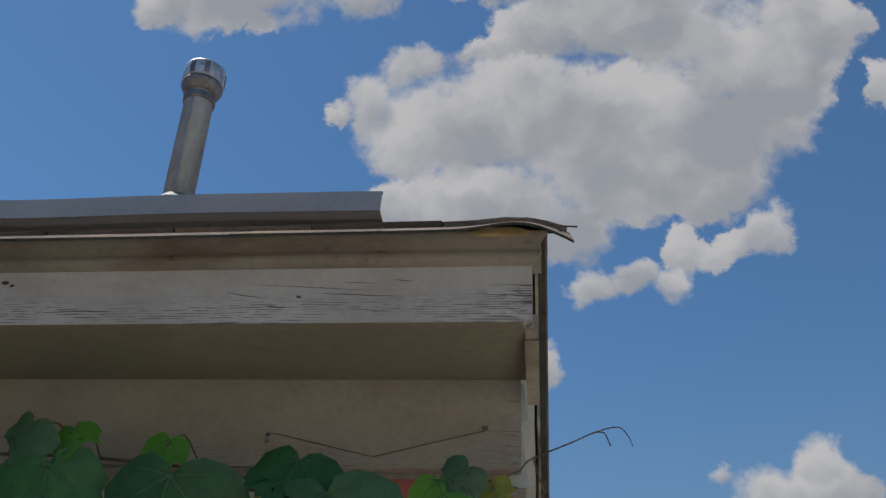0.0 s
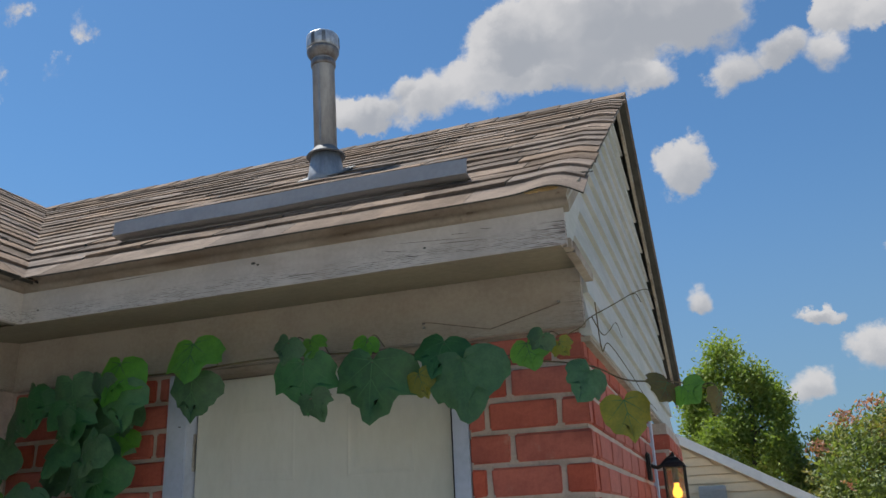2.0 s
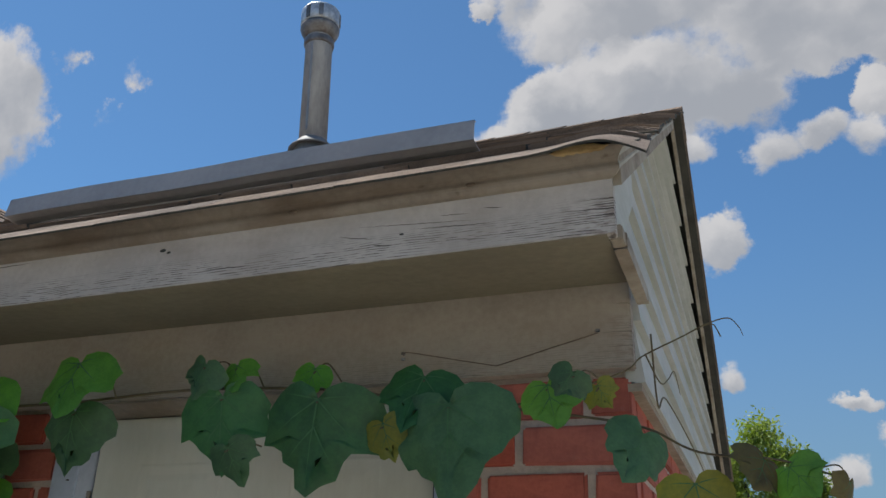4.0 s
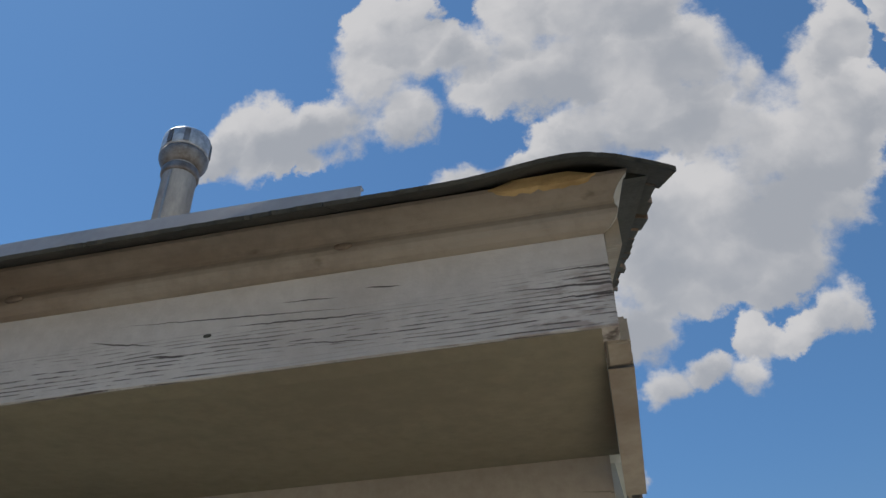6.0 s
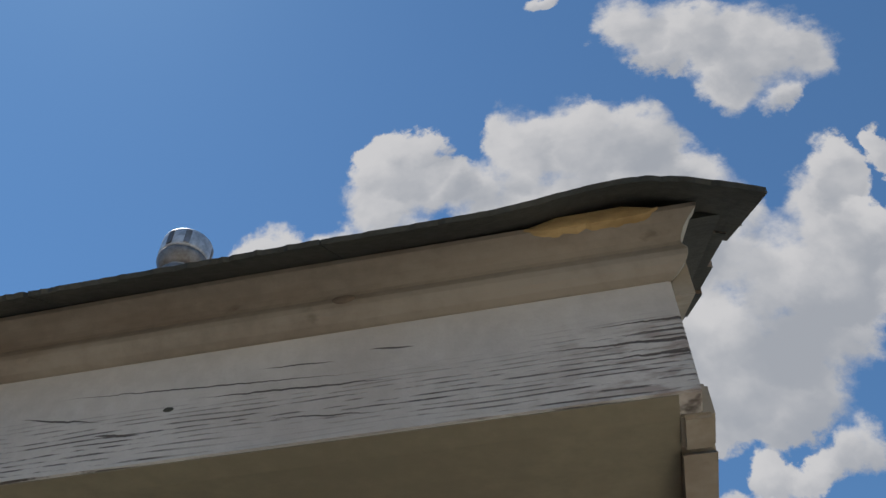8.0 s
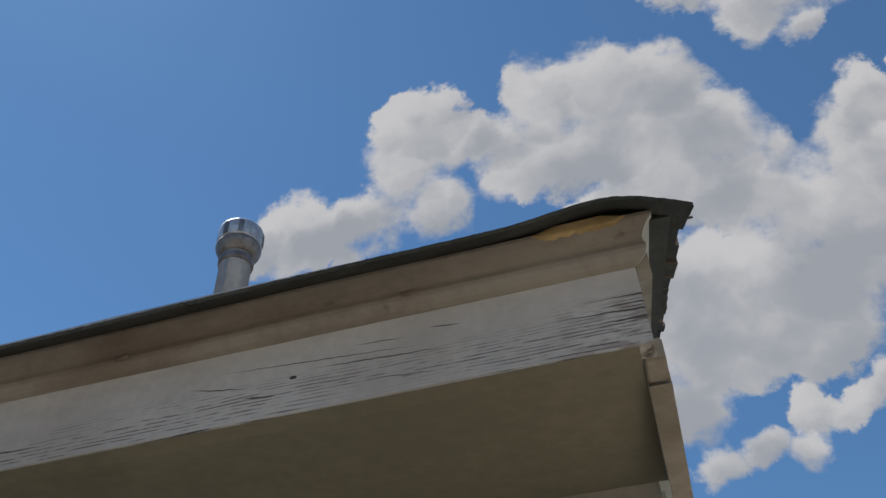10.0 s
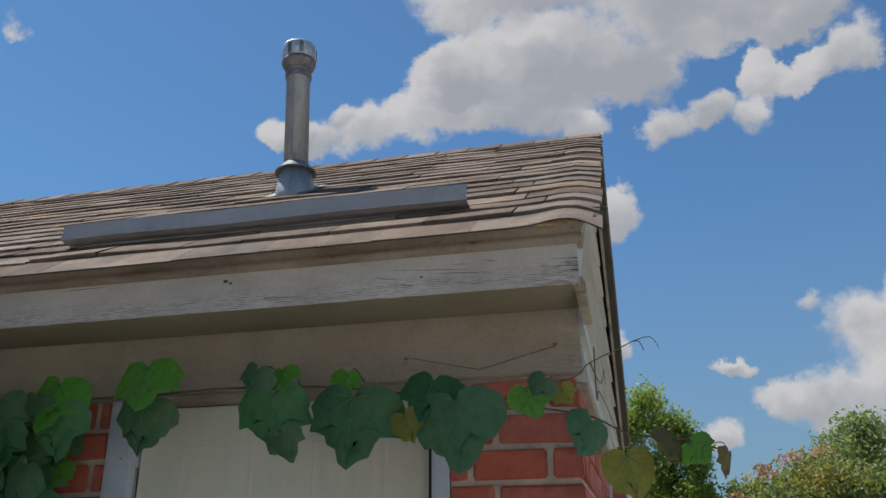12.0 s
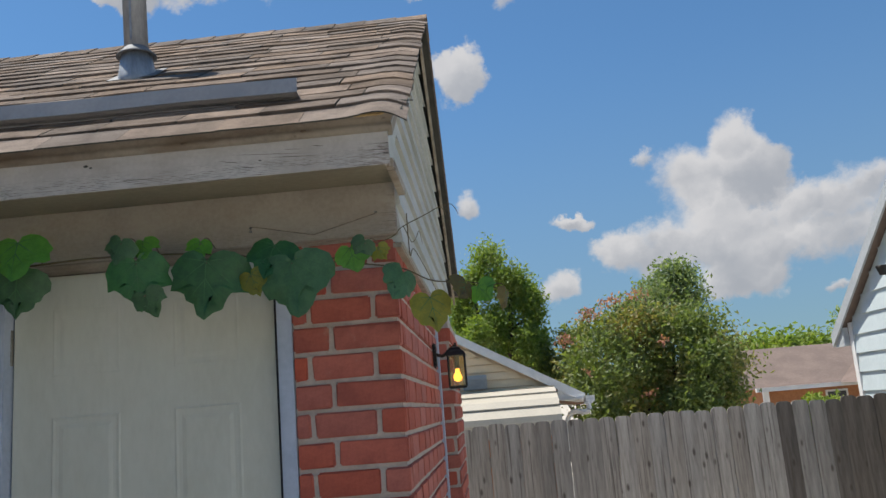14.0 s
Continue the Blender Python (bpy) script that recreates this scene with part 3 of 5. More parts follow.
part("back_slope", prism([(RIDGE_Y, RIDGE_Z + 0.004), (2 * RIDGE_Y - y0, roof_z(y0) + 0.004), (2 * RIDGE_Y - y0, roof_z(y0) - 0.003), (RIDGE_Y, RIDGE_Z - 0.003)], "x", MAIN_RIDGE_X, TIP_X - 0.004), SHINGLE, roof_wing)
# verge boards under the shingles
bm = prism(chevron(0.012, 0.062, -0.312), "x", FASCIA_X + 0.0005, FASCIA_X + 0.012)
part("verge_board", bm, TRIM, roof_wing, "tan weathered verge board")
bm = bmesh.new()
rake_rows = []
for y_at in (None, -0.2, 0.2, 0.6, 1.0, RIDGE_Y):
    row = []
    for y, z in CROWN_PROFILE:
        yy = y if y_at is None else y_at
        row.append(bm.verts.new((max(FASCIA_X + FASCIA_Y - y, FASCIA_X + 0.001), yy, roof_z(yy) + z - roof_z(y))))
    rake_rows.append(row)
for p, q in zip(rake_rows, rake_rows[1:]):
    for i in range(len(p)):
        bm.faces.new((p[i], p[(i + 1) % len(p)], q[(i + 1) % len(p)], q[i]))
bm.faces.new(rake_rows[0][::-1]), bm.faces.new(rake_rows[-1])
part("rake_moulding", bm, RAKE, roof_wing, "grey-white crown moulding running up the rake")

roof_long = thing("roof_long", "brown asphalt shingle roof of the long house", "roof", kind="structure")


def long_chevron(off, thick, x0):
    x1 = 2 * MAIN_RIDGE_X - x0
    z0 = EAVE_Z + (EAVE_X - x0) * SLOPE
    return [(x0, z0 - off), (MAIN_RIDGE_X, RIDGE_Z - off), (x1, z0 - off), (x1, z0 - off - thick), (MAIN_RIDGE_X, RIDGE_Z - off - thick), (x0, z0 - off - thick)]


part("deck", prism(long_chevron(0.004, 0.016, EAVE_X - 0.02), "y", -4.3, BACK_Y + 0.35), SHINGLE_EDGE, roof_long, "dark roof edge and underside")
part("far_slope", prism(long_chevron(-0.004, 0.006, EAVE_X - 0.03), "y", -4.25, -1.9), SHINGLE, roof_long)

for gable_y in (-3.99, BACK_Y + 0.02):
    part("gable_end", prism([(EAVE_X - 0.35, 2.2), (MAIN_RIDGE_X, RIDGE_Z - 0.02), (2 * MAIN_RIDGE_X - EAVE_X + 0.35, 2.2)], "y", gable_y, gable_y + 0.08), SIDING, roof_long, "grey-white gable boarding")
EXPOSURE = 0.106
rng = random.Random(5)
COS, SIN = 1 / math.hypot(1, SLOPE), SLOPE / math.hypot(1, SLOPE)


def hump(x, d):
    """The shingles ride up over the verge board and droop past it."""
    if x < -0.6:
        return 0.0
    over = max(x - 0.02, 0.0) / 0.07
    return (0.0100 * math.exp(-((x - 0.012) / 0.05) ** 2) - 0.022 * over * over) * (0.45 + 0.55 * math.exp(-d / 0.2))


def tab(x0, x1, d, length, lift, wave, along):
    """One shingle tab: its butt edge has thickness; along says which way the row runs."""
    bm = bmesh.new()
    n = 60 if d < 0.05 and x1 > -0.75 and along == "x" else 4 if x1 > -0.35 and along == "x" else 2
    rows = []
    for k, (dd, up) in enumerate(((0.0, lift), (0.0, lift - (0.0035 if d < 0.05 else 0.009)), (length, 0.0015))):
        row = []
        for i in range(n + 1):
            x = x0 + (x1 - x0) * i / n
            s = d + dd + (wave * (i / n - 0.5) if k < 2 else 0) + 0.012 * (noise.noise((x * 1.7, d * 3.1, 4.0 if along == "x" else 9.0))) + ((0.0020 * noise.noise((x * 260, d, 7.0 + k * 0.3)) + 0.0015 * noise.noise((x * 90, d, 3.0)) if d < 0.05 else 0.0012 * math.sin(x * 310 + d * 50)) if k < 2 else 0)
            rise = up + 0.004 * noise.noise((x * 4.3, d * 9.0, 2.0)) * (1 if d > 0.05 else 0.3)
            if along == "x":
                row.append(bm.verts.new((x, EAVE_Y + s * COS - rise * SIN, EAVE_Z + s * SIN + rise * COS + hump(x, s))))
            else:
                row.append(bm.verts.new((EAVE_X - s * COS + rise * SIN, x, EAVE_Z + s * SIN + rise * COS)))
        rows.append(row)
    for i in range(n):
        # butt edges of the eave row are coloured dark for the shade on them
        bm.faces.new((rows[1][i], rows[1][i + 1], rows[0][i + 1], rows[0][i])).material_index = 1 if d < 0.05 else 0
        bm.faces.new((rows[0][i], rows[0][i + 1], rows[2][i + 1], rows[2][i]))
        bm.faces.new((rows[2][i], rows[2][i + 1], rows[1][i + 1], rows[1][i])).material_index = 1
    for e in (0, n):
        bm.faces.new((rows[0][e], rows[2][e], rows[1][e])).material_index = 1
    return bm


def lay_roof(parent, along, first, last_at, end):
    """Rows of tabs from the eave up; last_at gives the row's far end at a distance up the slope."""
    total = math.hypot(RIDGE_Y - EAVE_Y, RIDGE_Z - EAVE_Z)
    row, d = 0, 0.0
    while d < total - 0.03:
        x = end + rng.uniform(-0.005, 0.005)
        stop = last_at(d)
        width = rng.uniform(0.12, 0.3)
        while (x > stop) if along == "x" else (x < stop):
            joint = 0.001 if row == 0 else 0.004
            step = width - joint
            x2 = x - step if along == "x" else x + step
            lo, hi = min(x, x2), max(x, x2)
            sag = rng.choice((0.0, 0.0, 0.002, -0.006))
            part("shingle", tab(lo, hi, d + sag, min(EXPOSURE * 1.3, total - d), (-0.0042 if row == 0 else 0.006) + rng.uniform(0, 0.0015 if row == 0 else 0.004), rng.uniform(-0.004, 0.004), along), (SHINGLE, SHINGLE_EDGE), parent)
            x = x2 + (-joint if along == "x" else joint)
            width = rng.uniform(0.15, 0.34)
        row += 1
        d = row * EXPOSURE


part("nail", tube([(TIP_X - 0.02, -0.262, roof_z(-0.262)), (TIP_X + 0.012, -0.268, roof_z(-0.262) - 0.006)], 0.0014), SHINGLE_EDGE, roof_wing, "bent roofing nail")

# ---- wing: gable siding ----
siding_gable = thing("siding_gable", "weathered grey-white lap siding filling the gable", "siding", kind="structure")
part("backing", prism([(0.004, 2.13), (2 * RIDGE_Y, 2.13), (2 * RIDGE_Y, 2.30), (2 * RIDGE_Y + 0.1, 2.38), (RIDGE_Y, RIDGE_Z - 0.05), (-0.2, 2.42), (-0.2, 2.29), (0.004, 2.29)], "x", -0.007, 0.006), SIDING, siding_gable)


def siding_board(z0, z1, x_in, x_out, front, back):
    bm = bmesh.new()
    v = []
    for x, z in ((x_in, z0), (x_out, z0), (x_in + 0.004, z1), (x_in, z1)):
        v.append((bm.verts.new((x, front(z), z)), bm.verts.new((x, back(z), z))))
    for i in range(4):
        a, b = v[i], v[(i + 1) % 4]
        bm.faces.new((a[0], b[0], b[1], a[1]))
    bm.faces.new([p[0] for p in v]), bm.faces.new([p[1] for p in v][::-1])
    return bm


def gable_front(z):
    if z < 2.262:
        return 0.004
    return max(-0.235, EAVE_Y + (z + 0.045 - EAVE_Z) / SLOPE)


def gable_back(z):
    return 2 * RIDGE_Y - max(-0.0, EAVE_Y + (z + 0.045 - EAVE_Z) / SLOPE)


z = 2.128
while z < RIDGE_Z - 0.12:
    z1 = min(z + 0.112, RIDGE_Z - 0.06)
    low_board = z < 2.262
    part("siding_board", siding_board(z, z1, 0.006, 0.024, (lambda h: 0.004) if low_board else gable_front, gable_back), SIDING, siding_gable)
    if low_board and z1 > 2.30:
        part("siding_board", siding_board(2.296, z1, 0.006, 0.024, lambda h: -0.235, lambda h: 0.004), SIDING, siding_gable)
    z += 0.1045
part("drip_edge", box(-0.006, 0.018, 0.002, BACK_Y, 2.114, 2.127), TRIM, siding_gable, "tan drip edge")
eave_return = thing("eave_return", "white boxed eave return with split grain and peeling paint", "trim", kind="structure")
part("side_panel", prism([(-0.2935, 2.274), (-0.2935, 2.385), (-0.06, 2.53), (-0.06, 2.42), (-0.235, 2.274)], "x", 0.004, FASCIA_X - 0.001), SIDING, eave_return)
part("return_board", box(0.0225, 0.0405, FASCIA_Y + 0.0205, -0.262, 2.2505, 2.273, 0.002), TRIM, eave_return, "tan weathered return board")
bm = prism([(-0.257, 2.2515), (-0.02, 2.2515), (-0.012, 2.262), (-0.02, 2.276), (-0.257, 2.276), (-0.252, 2.267), (-0.258, 2.262), (-0.251, 2.257)], "x", 0.0225, 0.0415)
part("return_board", bm, TRIM, eave_return, "tan return board with a split end")
bm = bmesh.new()
rows = []
for i in range(29):
    x = -0.047 + 0.082 * i / 28
    end = min(i, 28 - i) / 28
    low = 2.3712 - 0.0035 * min(1.0, end * 7) + 0.0016 * noise.noise((x * 160, 3.0, 1.0))
    high = max(low + 0.001, 2.3715 + 0.0068 * min(1.0, end * 4))
    rows.append([bm.verts.new((x, y, z)) for y, z in ((-0.3388, low), (-0.3392 + 0.0006 * noise.noise((x * 200, 1.0, 1.0)), (low + high) / 2), (-0.3386, high), (-0.330, high), (-0.330, low))])
for p, q in zip(rows, rows[1:]):
    for i in range(5):
        bm.faces.new((p[i], p[(i + 1) % 5], q[(i + 1) % 5], q[i]))
bm.faces.new(rows[0][::-1]), bm.faces.new(rows[-1])
part("bare_wood", bm, BARE, eave_return, "bare yellow wood where paint is gone")

# ---- strip between wall and pilaster ----
corner_strip = tagged(link("corner_strip", box(-0.02, 0.007, OPEN_0 + 0.002, OPEN_0 + 0.05, -0.3, 2.112, 0.003), JAMB), "white caulked trim strip beside the brick pilaster", "trim", kind="structure")

# ---- back door ----
SLAB_L, SLAB_R, SLAB_TOP = -1.081, -0.338, 2.126
door = thing("door_1", "cream panelled back door, closed, with drip stains", "door", kind="structure")
part("slab", box(SLAB_L, SLAB_R, 0.040, 0.080, 0.03, SLAB_TOP, 0.002), DOOR, door)


def raised_panel(x0, x1, z0, z1, depth=1.0):
    bm = bmesh.new()
    rings = ((0.0, 0.0402), (0.006, 0.0384), (0.013, 0.0396), (0.022, 0.0399), (0.034, 0.0380), (0.036, 0.0380))
    loops = []
    for inset, y in rings:
        y = 0.0402 - (0.0402 - y) * depth
        loops.append([bm.verts.new(p) for p in ((x0 + inset, y, z0 + inset), (x1 - inset, y, z0 + inset), (x1 - inset, y, z1 - inset), (x0 + inset, y, z1 - inset))])
    for p, q in zip(loops, loops[1:]):
        for i in range(4):
            bm.faces.new((p[i], p[(i + 1) % 4], q[(i + 1) % 4], q[i]))
    bm.faces.new(loops[-1])
    return bm


for x0, x1 in ((-0.972, -0.778), (-0.632, -0.446)):
    for z0, z1 in ((1.845, 2.035), (1.05, 1.738), (0.25, 0.9)):
        part("door_panel", raised_panel(x0, x1, z0, z1, 0.6 if z0 > 1.8 else 1.0), DOOR, door)
part("jamb", box(DOOR_L + 0.002, SLAB_L - 0.004, -0.004, 0.1, 0.0, 2.144, 0.003), JAMB, door, "pale blue-white painted jamb")
part("jamb", box(SLAB_R + 0.006, DOOR_R - 0.002, -0.004, 0.1, 0.0, 2.144, 0.003), JAMB, door, "pale blue-white painted jamb")
bm = prism([(-0.030, 2.1445), (-0.030, 2.140), (-0.018, 2.136), (-0.012, 2.131), (0.02, 2.128), (0.09, 2.128), (0.09, 2.1445)], "x", SLAB_L - 0.004, SLAB_R + 0.006)
part("head_trim", bm, PAINT, door)
part("weatherstrip", box(SLAB_R - 0.009, SLAB_R + 0.0055, 0.034, 0.0398, 0.03, SLAB_TOP), BLACK, door, "black weatherstrip")
hinge = part("hinge", lathe([(0.0065, 1.886), (0.0065, 1.984)], 10, at=(SLAB_L - 0.006, 0.036, 0)), BRASS, door, "dull metal hinge")
part("hinge_leaf", box(SLAB_L - 0.024, SLAB_L - 0.006, 0.030, 0.0345, 1.888, 1.982), BRASS, hinge)
part("screw", lathe([(0.004, 0.0), (0.003, 0.002)], 8, at=(-1.106, -0.0045, 2.0)), BLACK, door)
part("threshold", box(SLAB_L, SLAB_R, -0.05, 0.1, -0.02, 0.028, 0.004), GALVANISED, door)

# ---- flue pipe ----
PX, PY = -0.906, 0.462
flue = thing("flue_pipe", "galvanised steel flue pipe with a round vent cap", "vent pipe", at=(PX, PY, roof_z(PY)))


def flue_part(name, rings, mat, sides=28, label="", parent=None):
    return part(name, lathe([(r, z - roof_z(PY)) for r, z in rings], sides), mat, parent or flue, label, True)


flue_part("pipe", [(0.0405, 2.88), (0.0405, 3.368), (0.0425, 3.370), (0.0425, 3.378)], GALVANISED)
part("seam", box(-0.003, 0.003, -0.0425, -0.040, 3.02 - roof_z(PY), 3.332 - roof_z(PY), 0.0005), GALVANISED, flue, "folded seam along the pipe")
flue_part("joint_band", [(0.0415, 3.336), (0.0445, 3.338), (0.046, 3.343), (0.046, 3.355), (0.0445, 3.360)], TARNISHED)
cap = flue_part("vent_cap", [(0.040, 3.367), (0.046, 3.373), (0.052, 3.381), (0.0585, 3.394), (0.0598, 3.400), (0.0598, 3.405), (0.052, 3.407), (0.052, 3.413)], TARNISHED, label="stained dark lower rim of the cap")
flue_part("cap_band", [(0.0575, 3.410), (0.0600, 3.413), (0.0600, 3.461), (0.0592, 3.465), (0.0575, 3.467), (0.046, 3.472), (0.02, 3.475)], BRIGHT, parent=cap, label="bright dented band of the cap")
for a in (-100, -60, 20, 140):
    bm = box(-0.007, 0.007, -0.0620, -0.0580, 3.414 - roof_z(PY), 3.459 - roof_z(PY), 0.001)
    bmesh.ops.transform(bm, matrix=pose(0, 0, 0, 0, 0, a + 90), verts=bm.verts)
    part("cap_strap", bm, TARNISHED, cap)
flue_part("storm_collar", [(0.041, 3.003), (0.045, 2.999), (0.052, 2.989), (0.067, 2.975), (0.069, 2.971), (0.066, 2.969), (0.041, 2.979)], DULL)
flue_part("roof_cone", [(0.078, 2.835), (0.066, 2.885), (0.050, 2.99)], GALVANISED)
bm = bmesh.new()
ang = math.atan(SLOPE)
bmesh.ops.create_cube(bm, size=1, matrix=Matrix.Translation((0, 0.0, 0.012)) @ Matrix.Rotation(ang, 4, "X") @ Matrix.Diagonal((0.17, 0.15, 0.003, 1)))
part("base_plate", bm, DULL, flue)
flue.rotation_euler = (0, radians(-2.0), 0)

# ---- rain diverter ----
diverter = thing("rain_diverter", "long grey metal rain diverter standing on the shingles", "flashing", at=(-0.71, -0.2, roof_z(-0.2)))
zr = roof_z(-0.2)
prof = [(0.040, 0.030), (0.016, 0.030), (0.003, 0.033), (-0.0035, 0.033), (0.003, 0.0745), (0.011, 0.076), (0.0112, 0.074), (0.005, 0.0725), (0.000, 0.0355), (0.018, 0.033), (0.040, 0.033)]
bm = bmesh.new()
nseg = 10
rows = []
for i in range(nseg + 1):
    x = -0.507 + 1.014 * i / nseg
    w = 0.0007 * math.sin(i * 1.9)
    rows.append([bm.verts.new((x, y + w * z / 0.08, z + 0.002 + 0.0015 * math.sin(i * 1.1))) for y, z in prof])
for p, q in zip(rows, rows[1:]):
    for j in range(len(prof)):
        bm.faces.new((p[j], p[(j + 1) % len(prof)], q[(j + 1) % len(prof)], q[j]))
bm.faces.new(rows[0][::-1]), bm.faces.new(rows[-1])
part("upright_leaf", bm, FLASHING, diverter)
part("web", box(-0.505, 0.505, 0.034, 0.038, 0.012, 0.0325), FLASHING, diverter, "shadowed web behind the leaf")

# ---- wall lantern ----
LX, LY, LZ = 0.094, 1.22, 1.83
lantern = thing("wall_lantern", "black metal wall lantern with a lit amber bulb", "lamp", at=(0, LY, LZ))
part("back_plate", box(0.0, 0.014, -0.03, 0.03, 0.015, 0.115, 0.005), BLACK, lantern)
part("arm", tube(spline([(0.01, 0, 0.07), (0.04, 0, 0.062), (0.07, 0, 0.085), (LX, 0, 0.10)]), 0.007), BLACK, lantern)
bm = lathe([(0.056, 0.058), (0.056, 0.063), (0.046, 0.074), (0.028, 0.084), (0.024, 0.092), (0.008, 0.096), (0.005, 0.112)], 4, at=(LX, 0, 0))
bmesh.ops.rotate(bm, cent=(LX, 0, 0), matrix=Matrix.Rotation(radians(45), 3, "Z"), verts=bm.verts)
part("roof", bm, BLACK, lantern)
part("base", box(LX - 0.036, LX + 0.036, -0.036, 0.036, -0.075, -0.064, 0.003), BLACK, lantern)
for sx in (-1, 1):
    for sy in (-1, 1):
        part("post", box(LX + sx * 0.034 - 0.0035, LX + sx * 0.034 + 0.0035, sy * 0.034 - 0.0035, sy * 0.034 + 0.0035, -0.066, 0.06), BLACK, lantern)
glass = bpy.data.materials.new("lantern_glass")
glass.use_nodes = True
k = Nodes(glass.node_tree)
g, tr, ms = k.add("ShaderNodeBsdfGlossy"), k.add("ShaderNodeBsdfTransparent"), k.add("ShaderNodeMixShader")
g.inputs["Roughness"].default_value, ms.inputs[0].default_value = 0.15, 0.12
tr.inputs[0].default_value = (0.97, 0.86, 0.62, 1)
k.put(ms.inputs[1], tr.outputs[0]), k.put(ms.inputs[2], g.outputs[0]), k.put(k.add("ShaderNodeOutputMaterial").inputs[0], ms.outputs[0])
for dx, dy, wx, wy in ((0, -0.034, 0.031, 0.001), (0, 0.034, 0.031, 0.001), (-0.034, 0, 0.001, 0.031), (0.034, 0, 0.001, 0.031)):
    pane = part("pane", box(LX + dx - wx, LX + dx + wx, dy - wy, dy + wy, -0.064, 0.058), glass, lantern)
    pane.visible_shadow = False
glow = bpy.data.materials.new("amber_bulb")
glow.use_nodes = True
k = Nodes(glow.node_tree)
em = k.add("ShaderNodeEmission")
em.inputs[0].default_value, em.inputs[1].default_value = (1.0, 0.52, 0.10, 1), 2.6
k.put(k.add("ShaderNodeOutputMaterial").inputs[0], em.outputs[0])
part("bulb", lathe([(0.004, -0.047), (0.014, -0.041), (0.018, -0.03), (0.015, -0.019), (0.009, -0.008), (0.008, 0.006)], 16, at=(LX, 0, 0)), glow, lantern, "glowing amber bulb", True)
part("socket", lathe([(0.011, 0.005), (0.011, 0.058)], 12, at=(LX, 0, 0)), BRASS, lantern)

# ---- fence ----
FENCE_Y, FENCE_TOP = 5.2, 1.512
fence = thing("fence", "weathered grey cedar dog-ear picket fence", "fence", at=(0, FENCE_Y, 0))
frng = random.Random(11)
x = -2.6
while x < 9.0:
    w = 0.138 + frng.uniform(-0.004, 0.003)
    top = FENCE_TOP + frng.uniform(-0.022, 0.012)
    ear = frng.uniform(0.022, 0.035)
    bm = prism([(-w / 2, 0.0), (w / 2, 0.0), (w / 2, top + 0.42 - ear * 1.3), (w / 2 - ear * 0.4, top + 0.42 - ear * 0.35), (w / 2 - ear * 1.2, top + 0.42), (-w / 2 + ear * 1.2, top + 0.42), (-w / 2 + ear * 0.4, top + 0.42 - ear * 0.35), (-w / 2, top + 0.42 - ear * 1.3)], "y", -0.009, 0.009)
    # pickets beyond about x = 2.8 take the darker brown cedar
    dark_from = x > 2.8 + frng.uniform(-0.2, 0.2)
    p = part("picket", bm, FENCE_DARK if dark_from else FENCE, fence, "darker brown picket" if dark_from else "")
    p.location, p.rotation_euler = (x + w / 2, frng.uniform(-0.011, 0.004), -0.42), (0, radians(frng.uniform(-0.15, 0.15)), radians(frng.uniform(-2, 2)))
    x += w + frng.choice((0.0006, 0.001, 0.0015))
for zz in (-0.15, 0.5, 1.15):
    part("rail", box(-2.6, 9.0, 0.012, 0.05, zz, zz + 0.085), FENCE, fence)
for i in range(6):
    part("post", box(-2.4 + 2.2 * i, -2.31 + 2.2 * i, 0.05, 0.14, -0.42, 1.3), FENCE, fence)

# ---- neighbour's house with awning ----
NY = 9.0
gz = ground_z(NY)
neighbour = thing("neighbour_house", "single storey house with beige siding gable, white gutter and orange brick", "house", at=(-0.15, NY, gz + 0.085))
bm = box(-9.0, 1.25, 0.0, 6.0, -0.12, 1.62 - gz)
part("wall", bm, ORANGE, neighbour, "orange brick wall")
rise = 0.56


def nz(x):
    return 1.70 - gz + (1.52 - x) * rise


n_sid = part("gable_wall", prism([(1.25, 1.62 - gz), (1.25, nz(1.25) - 0.06), (-3.5, nz(-3.5) - 0.06), (-8.3, nz(1.25) - 0.06), (-8.3, 1.62 - gz)], "y", 0.0, 0.1), BEIGE, neighbour, "beige lap siding")
z = 1.62 - gz
while z < nz(-3.0) - 0.2:
    xr = min(1.25, 1.52 - (z + 0.16 - (1.70 - gz)) / rise)
    bm = bmesh.new()
    v = [bm.verts.new(c) for c in ((-3.5, -0.004, z), (xr, -0.004, z), (xr - 0.12 / rise * 0.5, -0.001, z + 0.094), (-3.5, -0.001, z + 0.094), (-3.5, -0.038, z), (xr, -0.038, z), (xr - 0.12 / rise * 0.5, -0.026, z + 0.094), (-3.5, -0.026, z + 0.094))]
    for f in ((0, 1, 2, 3), (4, 5, 6, 7), (0, 1, 5, 4), (1, 2, 6, 5), (2, 3, 7, 6), (3, 0, 4, 7)):
        bm.faces.new([v[i] for i in f])
    part("siding_board", bm, BEIGE, n_sid)
    z += 0.1065
part("roof", prism([(1.58, nz(1.58)), (-3.5, nz(-3.5)), (-8.6, nz(1.58)), (-8.6, nz(1.58) - 0.05), (-3.5, nz(-3.5) - 0.05), (1.58, nz(1.58) - 0.05)], "y", -0.12, 6.2), FARROOF, neighbour)
part("barge_board", prism([(1.60, nz(1.60) + 0.012), (-3.5, nz(-3.5) + 0.012), (-3.5, nz(-3.5) - 0.11), (1.60, nz(1.60) - 0.11)], "y", -0.15, -0.122), WHITE, neighbour, "white barge board")
